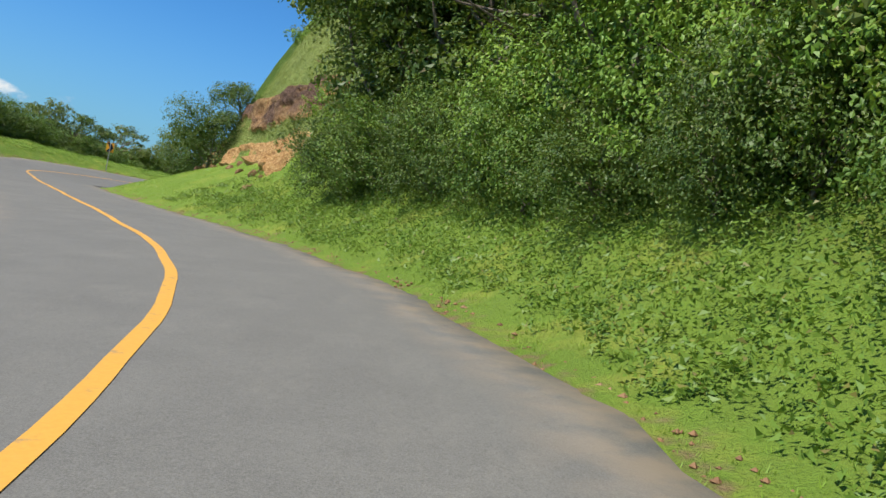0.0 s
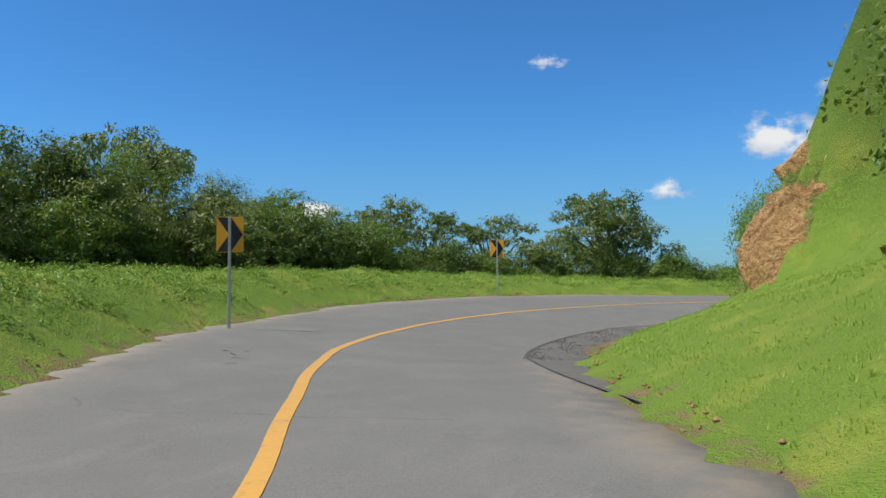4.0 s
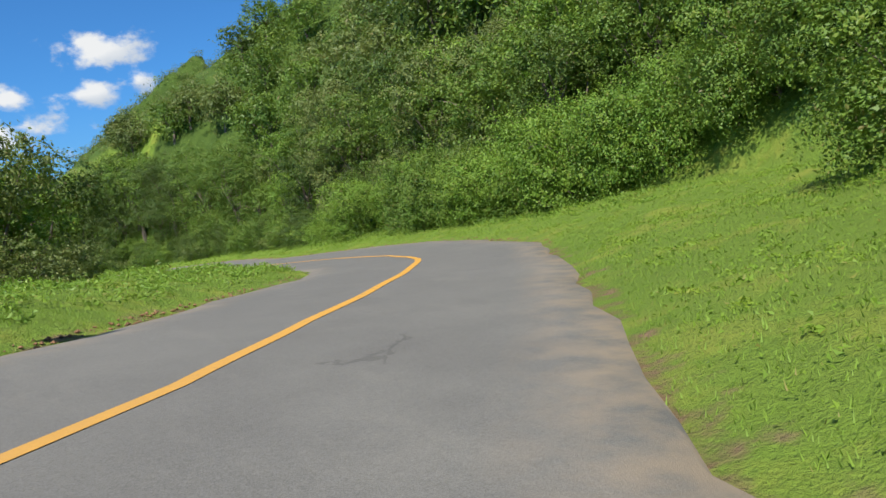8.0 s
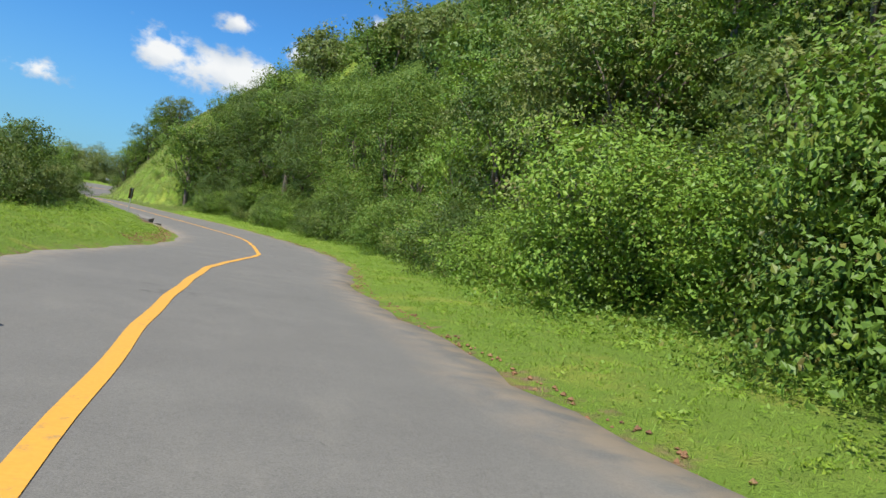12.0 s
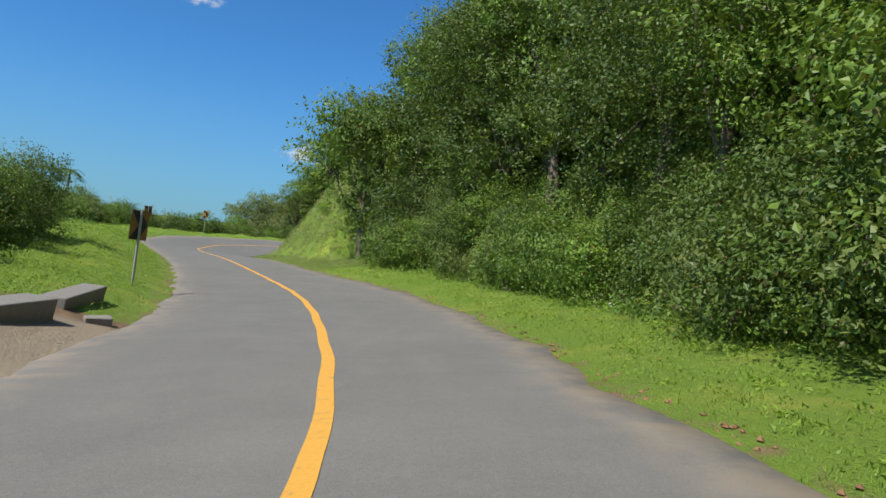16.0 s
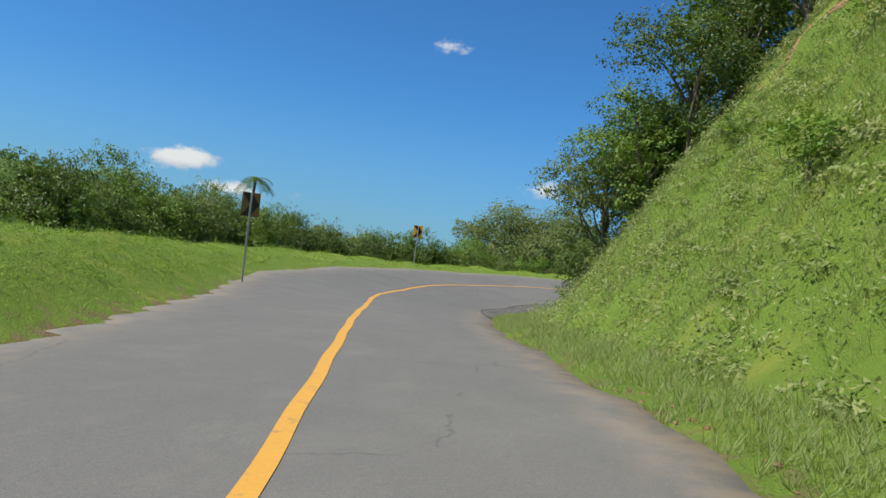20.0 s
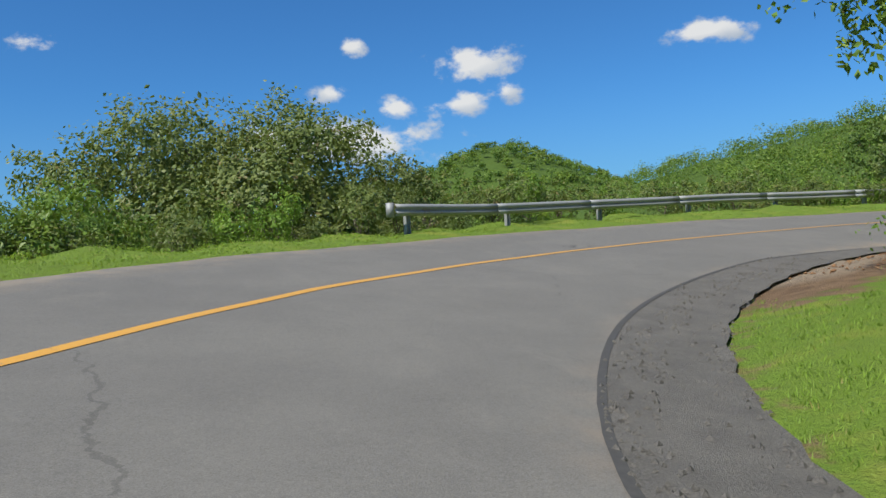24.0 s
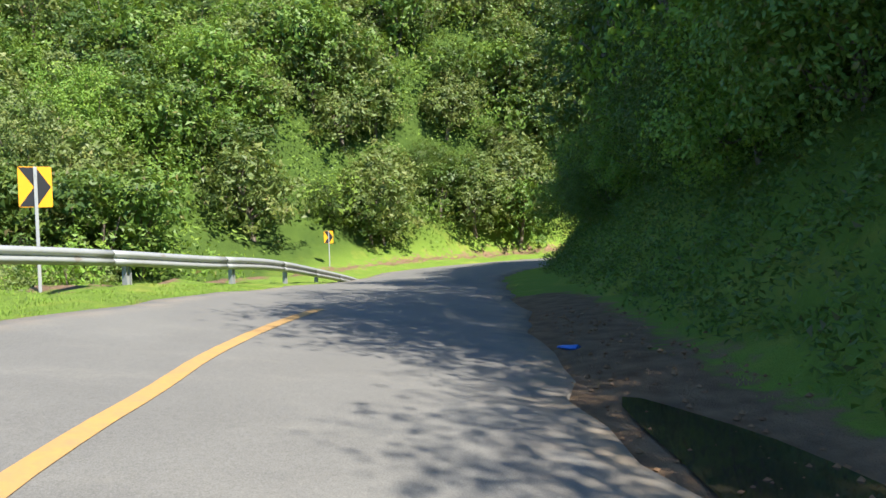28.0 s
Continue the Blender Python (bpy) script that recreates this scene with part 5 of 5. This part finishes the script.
def cliff_face(s0, s1, deep, bands, label):
    """A cut bank with bands of bare broken rock between grassy ledges; each band is its height above the road from and to, and whether it is dark."""
    ss, ee = np.arange(s0, s1, 0.11), np.arange(-1.0, deep, 0.05)
    s, e = [v.ravel() for v in np.meshgrid(ss, ee, indexing="ij")]
    w = np.interp(s, ST_W, W_RIGHT) + np.interp(s, ST_R, VERGE_R) + e
    cx, cy, rx, ry = [np.interp(s, STATION, v) for v in (ROAD[:, 0], ROAD[:, 1], RIGHT[:, 0], RIGHT[:, 1])]
    x, y = cx + rx * w, cy + ry * w
    z = ground_height(x, y)[0]
    h = z - np.interp(s, STATION, ROAD[:, 2]) + 0.5 * rough_of(s / 3, z / 3, 31, 3) + 0.06 * (s - s0)
    rock, dark = np.zeros(len(s)), np.zeros(len(s))
    broken = np.clip(1.9 * (rough_of(s / 2.2, z / 1.1, 39, 4) + 0.55), 0, 1)
    for lo, hi, shade in bands:
        inside = np.clip(np.minimum((h - lo) / 0.35, (hi - h) / 0.25), 0, 1)
        inside = inside * (0.25 + 0.75 * broken)
        rock, dark = np.maximum(rock, inside), np.maximum(dark, inside * shade * np.clip(0.85 + 0.6 * rough_of(s / 1.5, z / 0.7, 40, 3), 0.2, 1))
    bulge, crumb = rough_of(s / 1.6, z / 1.6, 33, 4), rough_of(s * 1.3, z * 1.7, 34, 4)
    out = 0.10 + rock * (0.30 + 0.30 * bulge + 0.17 * crumb) + (1 - rock) * (0.12 * bulge + 0.03 * crumb)
    rim = np.minimum(np.minimum((s - s0) / 2.5, (s1 - s) / 2.5), np.minimum((e + 1.0) / 0.9, (deep - e) / 1.5))
    out = np.where(rim < 1, out * np.clip(rim, 0, 1) - 0.9 * (1 - np.clip(rim, 0, 1)), out)
    v = np.stack([x - rx * out, y - ry * out, z + 0.15 * out], 1)
    me = mesh_of("cliff_face", v, grid_faces(len(ss), len(ee)), CLIFF, False)
    attribute(me, "rock", rock)
    attribute(me, "dark", dark)
    piece("cliff_face", me, ground, label)
    g = np.random.default_rng(int(s0))
    spot = np.flatnonzero((rock < 0.45) & (rim > 0.3) & (rough_of(s / 1.2, z / 1.2, 37, 3) > -0.25))
    spot = g.choice(spot, min(len(spot), 5200), False)
    tip, n = v[spot], len(spot) * 9
    base = np.repeat(tip, 9, 0) + g.normal(0, 0.05, (n, 3)) * (1, 1, 0.3)
    a, tall = g.uniform(0, 6.28, n), g.uniform(0.10, 0.27, n) * np.repeat(g.uniform(0.6, 1.3, len(spot)), 9)
    way = np.stack([np.cos(a), np.sin(a), 0 * a], 1)
    side = np.stack([-np.sin(a), np.cos(a), 0 * a], 1) * 0.006
    end = base + way * (tall * 0.7)[:, None] + np.c_[np.zeros((n, 2)), tall * 0.5] - np.repeat(np.stack([rx, ry, 0 * rx], 1)[spot], 9, 0) * 0.10
    tagged(new("ledge_grass", mesh_of("ledge_grass", np.stack([base - side, base + side, end], 1).reshape(-1, 3), np.arange(3 * n).reshape(-1, 3), STRAW, False)),
           "tufts of long grass on the ledges of the red cliff", "grass", kind="stuff")


cliff_face(26.0, 49.5, 4.6, ((1.9, 4.3, 0.0), (4.9, 7.0, 1.0)), "weathered orange and dark brown rock bands with grassy ledges")
cliff_face(56.0, 70.0, 2.6, ((1.1, 3.6, 0.2), (4.0, 6.0, 0.0)), "low broken red rock wall with grassy ledges")
g = np.random.default_rng(55)
for k in range(60):
    s = g.uniform(27, 46) if k % 3 else g.uniform(57, 68)
    x, y = beside(s, 1, float(np.interp(s, ST_R, VERGE_R)) - g.uniform(0.1, 1.2))
    ob = piece("rock", ROCKS[k % 5], ground)
    r = g.uniform(0.05, 0.22)
    ob.matrix_world = pose(x, y, height(x, y) + 0.1 * r, g.uniform(0, 360), g.uniform(0, 360), g.uniform(0, 360)) @ Matrix.Diagonal((r * g.uniform(0.8, 1.6), r, r * g.uniform(0.5, 0.9), 1))
for k in range(46):
    s, e = g.uniform(78, 86), g.uniform(6.2, 8.6)
    x, y = beside(s, 1, e)
    ob = piece("rock", ROCKS[k % 5], ground)
    r = g.uniform(0.04, 0.13)
    ob.matrix_world = pose(x, y, height(x, y) + 0.2 * r, g.uniform(0, 360), g.uniform(0, 360), 0) @ Matrix.Diagonal((r, r, r * 0.7, 1))


def gravel(name, label, n, spots, seed):
    """Loose stones along broken edges, joined."""
    g = np.random.default_rng(seed)
    v0 = np.array([(1, 0, 0), (0, 1, 0), (-1, 0, 0), (0, -1, 0), (0, 0, 1), (0, 0, -1)], float)
    f0 = np.array([(0, 1, 4), (1, 2, 4), (2, 3, 4), (3, 0, 4), (1, 0, 5), (2, 1, 5), (3, 2, 5), (0, 3, 5)])
    out = []
    for k in range(n):
        s0, s1, e0, e1, side = spots[k % len(spots)]
        s = g.uniform(s0, s1)
        x, y = beside(s, side, g.uniform(e0, e1))
        out.append((x, y))
    z = ground_height([q[0] for q in out], [q[1] for q in out])[0]
    parts = []
    for (x, y), h in zip(out, z):
        r = g.uniform(0.012, 0.045)
        parts.append((v0 * g.uniform(0.6, 1.2, (6, 1)) * r * (1, 1, 0.7) + (x, y, h + r * 0.35), f0))
    v, f = joined(parts)
    tagged(new(name, mesh_of(name, v, f, STONE, False)), label, "gravel", kind="stuff")


gravel("edge_gravel", "loose brown stones along the broken road edges", 5200, [(-5, 60, 0.0, 0.35, 1), (90, 190, 0.0, 0.4, 1), (236, 268, 0.0, 2.2, 1), (20, 90, 0.0, 0.3, -1), (130, 150, 0.0, 1.0, -1)], 9)

# ---- puddle in the pull-out ----
def water_build(n):
    p = place(n)
    return principled(n, rgb(0.035, 0.030, 0.020), 0.04, bump(n, n.noise(p, 3, 2), 0.02, 0.01), spec=0.6)


WATER = material("muddy_water", water_build)
rows = []
cx, cy = PUDDLE = (8.4, 217.85)
for k in range(28):
    a = 2 * math.pi * k / 28
    r = 1 + 0.07 * math.sin(3 * a + 1) + 0.05 * math.sin(5 * a)
    rows.append((cx + 3.1 * r * math.cos(a), cy + 0.52 * r * math.sin(a), 0))
bm = bmesh.new()
face = bm.faces.new([bm.verts.new((x, y, -1.225)) for x, y, _ in rows])
me = bpy.data.meshes.new("puddle")
bm.to_mesh(me)
bm.free()
me.materials.append(WATER)
tagged(new("puddle", me), "still muddy puddle mirroring the green slope", "puddle", kind="structure")

# ---- small things ----
def plain(name, colour, rough=0.6):
    return material(name, lambda n: principled(n, n.mix(n.noise(place(n), 12, 3), rgb(*colour), rgb(*[c * 0.65 for c in colour])), rough))


def lump_thing(name, label, category, x, y, sx, sy, sz, mat, seed):
    ob = new(name, rock_mesh(seed, 0.5))
    ob.data.materials.append(mat)
    s, d = nearest(np.array([x]), np.array([y]))
    w = along(W_RIGHT if d[0] > 0 else W_LEFT, ST_W, s[0])
    z = road_at(s[0], d[0]).z if abs(d[0]) < w else height(x, y)
    ob.matrix_world = pose(x, y, z + sz * 0.7, 0, 0, seed * 40) @ Matrix.Diagonal((sx, sy, sz, 1))
    return tagged(ob, label, category)


lump_thing("stone", "small rust-brown stone lying on the asphalt", "stone", -3.4, 96.5, 0.16, 0.11, 0.08, STONE, 301)
lump_thing("litter_bag", "crumpled white plastic bag on the verge", "litter", 11.1, 225.4, 0.16, 0.13, 0.09, plain("white_plastic", (0.75, 0.75, 0.72), 0.4), 302)
lump_thing("litter_bag", "crumpled blue plastic bag at the road edge", "litter", 14.7, 217.6, 0.18, 0.10, 0.05, plain("blue_plastic", (0.02, 0.16, 0.55), 0.35), 303)
lump_thing("litter_bag", "white paper scrap in the verge grass", "litter", 6.1, 145.2, 0.17, 0.08, 0.05, plain("white_paper", (0.7, 0.7, 0.68), 0.7), 304)

CONCRETE = plain("weathered_concrete", (0.25, 0.23, 0.20), 0.9)
for x, y, turn, size in ((-3.5, 139.3, 84, (2.2, 0.5, 0.20)), (-3.9, 142.6, 98, (2.4, 0.45, 0.18)), (-2.9, 141.3, 30, (0.36, 0.24, 0.14))):
    bm = bmesh.new()
    box(bm, -size[0] / 2, -size[1] / 2, -0.15, size[0] / 2, size[1] / 2, size[2], 0.02)
    for v in bm.verts:
        v.co += Vector((0.02 * math.sin(v.co.x * 9), 0.02 * math.sin(v.co.z * 31 + v.co.x * 5), 0.015 * math.sin(v.co.x * 7 + v.co.y * 11)))
    me = bpy.data.meshes.new("culvert_slab")
    bm.to_mesh(me)
    bm.free()
    me.materials.append(CONCRETE)
    ob = tagged(new("culvert_slab", me), "weathered grey concrete slab of a culvert in the verge", "concrete slab", "culvert slabs")
    ob.matrix_world = pose(x, y, height(x, y), 2, -2, turn)

# ---- palm and bare tree ----
PALM_LOW = (5.2 - 4.4 * 1.6 - height(-46.0, 232.0)) / 1.6 + 0.3
palm = tagged(new("palm"), "small ragged palm standing above the hedge", "palm")
g = np.random.default_rng(77)
v, f = tube([(0.15 * u * u, 0, 4.4 - (4.4 + PALM_LOW) * (1 - u)) for u in np.linspace(0, 1, 8)], [0.16 - 0.08 * u for u in np.linspace(0, 1, 8)], 8)
piece("trunk", mesh_of("trunk", v, f, BARK), palm)
for k in range(15):
    a, lift = k * 2.399, g.uniform(-0.3, 1.0)
    spine = [np.array((0.15 + 1.25 * u * math.cos(a), 1.25 * u * math.sin(a), 4.35 + lift * u * 1.0 - 0.95 * u * u)) for u in np.linspace(0, 1, 9)]
    vs = []
    for p0, p1 in zip(spine[1:], spine[:-1]):
        t0 = p0 - p1
        sd = np.cross(t0, (0, 0, 1))
        sd /= np.linalg.norm(sd)
        for sg in (-1, 1):
            for m in (0.2, 0.7):
                q = p1 + t0 * m
                tip = q + sd * sg * 0.34 + t0 * 0.9 - np.array((0, 0, 0.1))
                vs += [q - t0 * 0.16, q + t0 * 0.16, tip]
    piece("frond", mesh_of("frond", vs, np.arange(len(vs)).reshape(-1, 3), LEAF_DARK, False), palm)
palm.matrix_world = Matrix.Translation((-46.0, 232.0, 5.2 - 4.4 * 1.6)) @ Matrix.Scale(1.6, 4)

for x, y, tall, turn, seed in ((8.8, 143.0, 7.0, 150, 88), (11.5, 12.0, 6.5, 190, 90), (*beside(9.5, 1, 3.7), 5.6, 200, 91), (*beside(14.5, 1, 3.8), 5.2, 215, 92)):
    g = np.random.default_rng(seed)
    bare = tagged(new("bare_tree"), "pale half-bare tree trunk with crooked branches", "tree", "bare trees in the thicket")
    stem = [(0.5 * u * u, 0.12 * math.sin(4 * u), -0.4 + tall * u) for u in np.linspace(0, 1, 9)]
    v, f = tube(stem, [0.17 * (1.1 - 0.85 * u) for u in np.linspace(0, 1, 9)], 7)
    piece("trunk", mesh_of("trunk", v, f, BARK), bare)
    for k in range(9):
        q = np.array(stem[3 + k % 5])
        a = g.uniform(-1.2, 1.2)
        way = np.array((math.cos(a), math.sin(a), g.uniform(-0.1, 0.6)))
        pts = [q + way * u * g.uniform(1.8, 2.8) + (0, 0.15 * math.sin(5 * u + k), 0.25 * u * u) for u in np.linspace(0, 1, 6)]
        v, f = tube(pts, [0.055 * (1 - 0.8 * u) for u in np.linspace(0, 1, 6)], 5)
        piece("branch", mesh_of("branch", v, f, BARK), bare)
    bare.matrix_world = pose(x, y, height(x, y), 0, 0, turn)
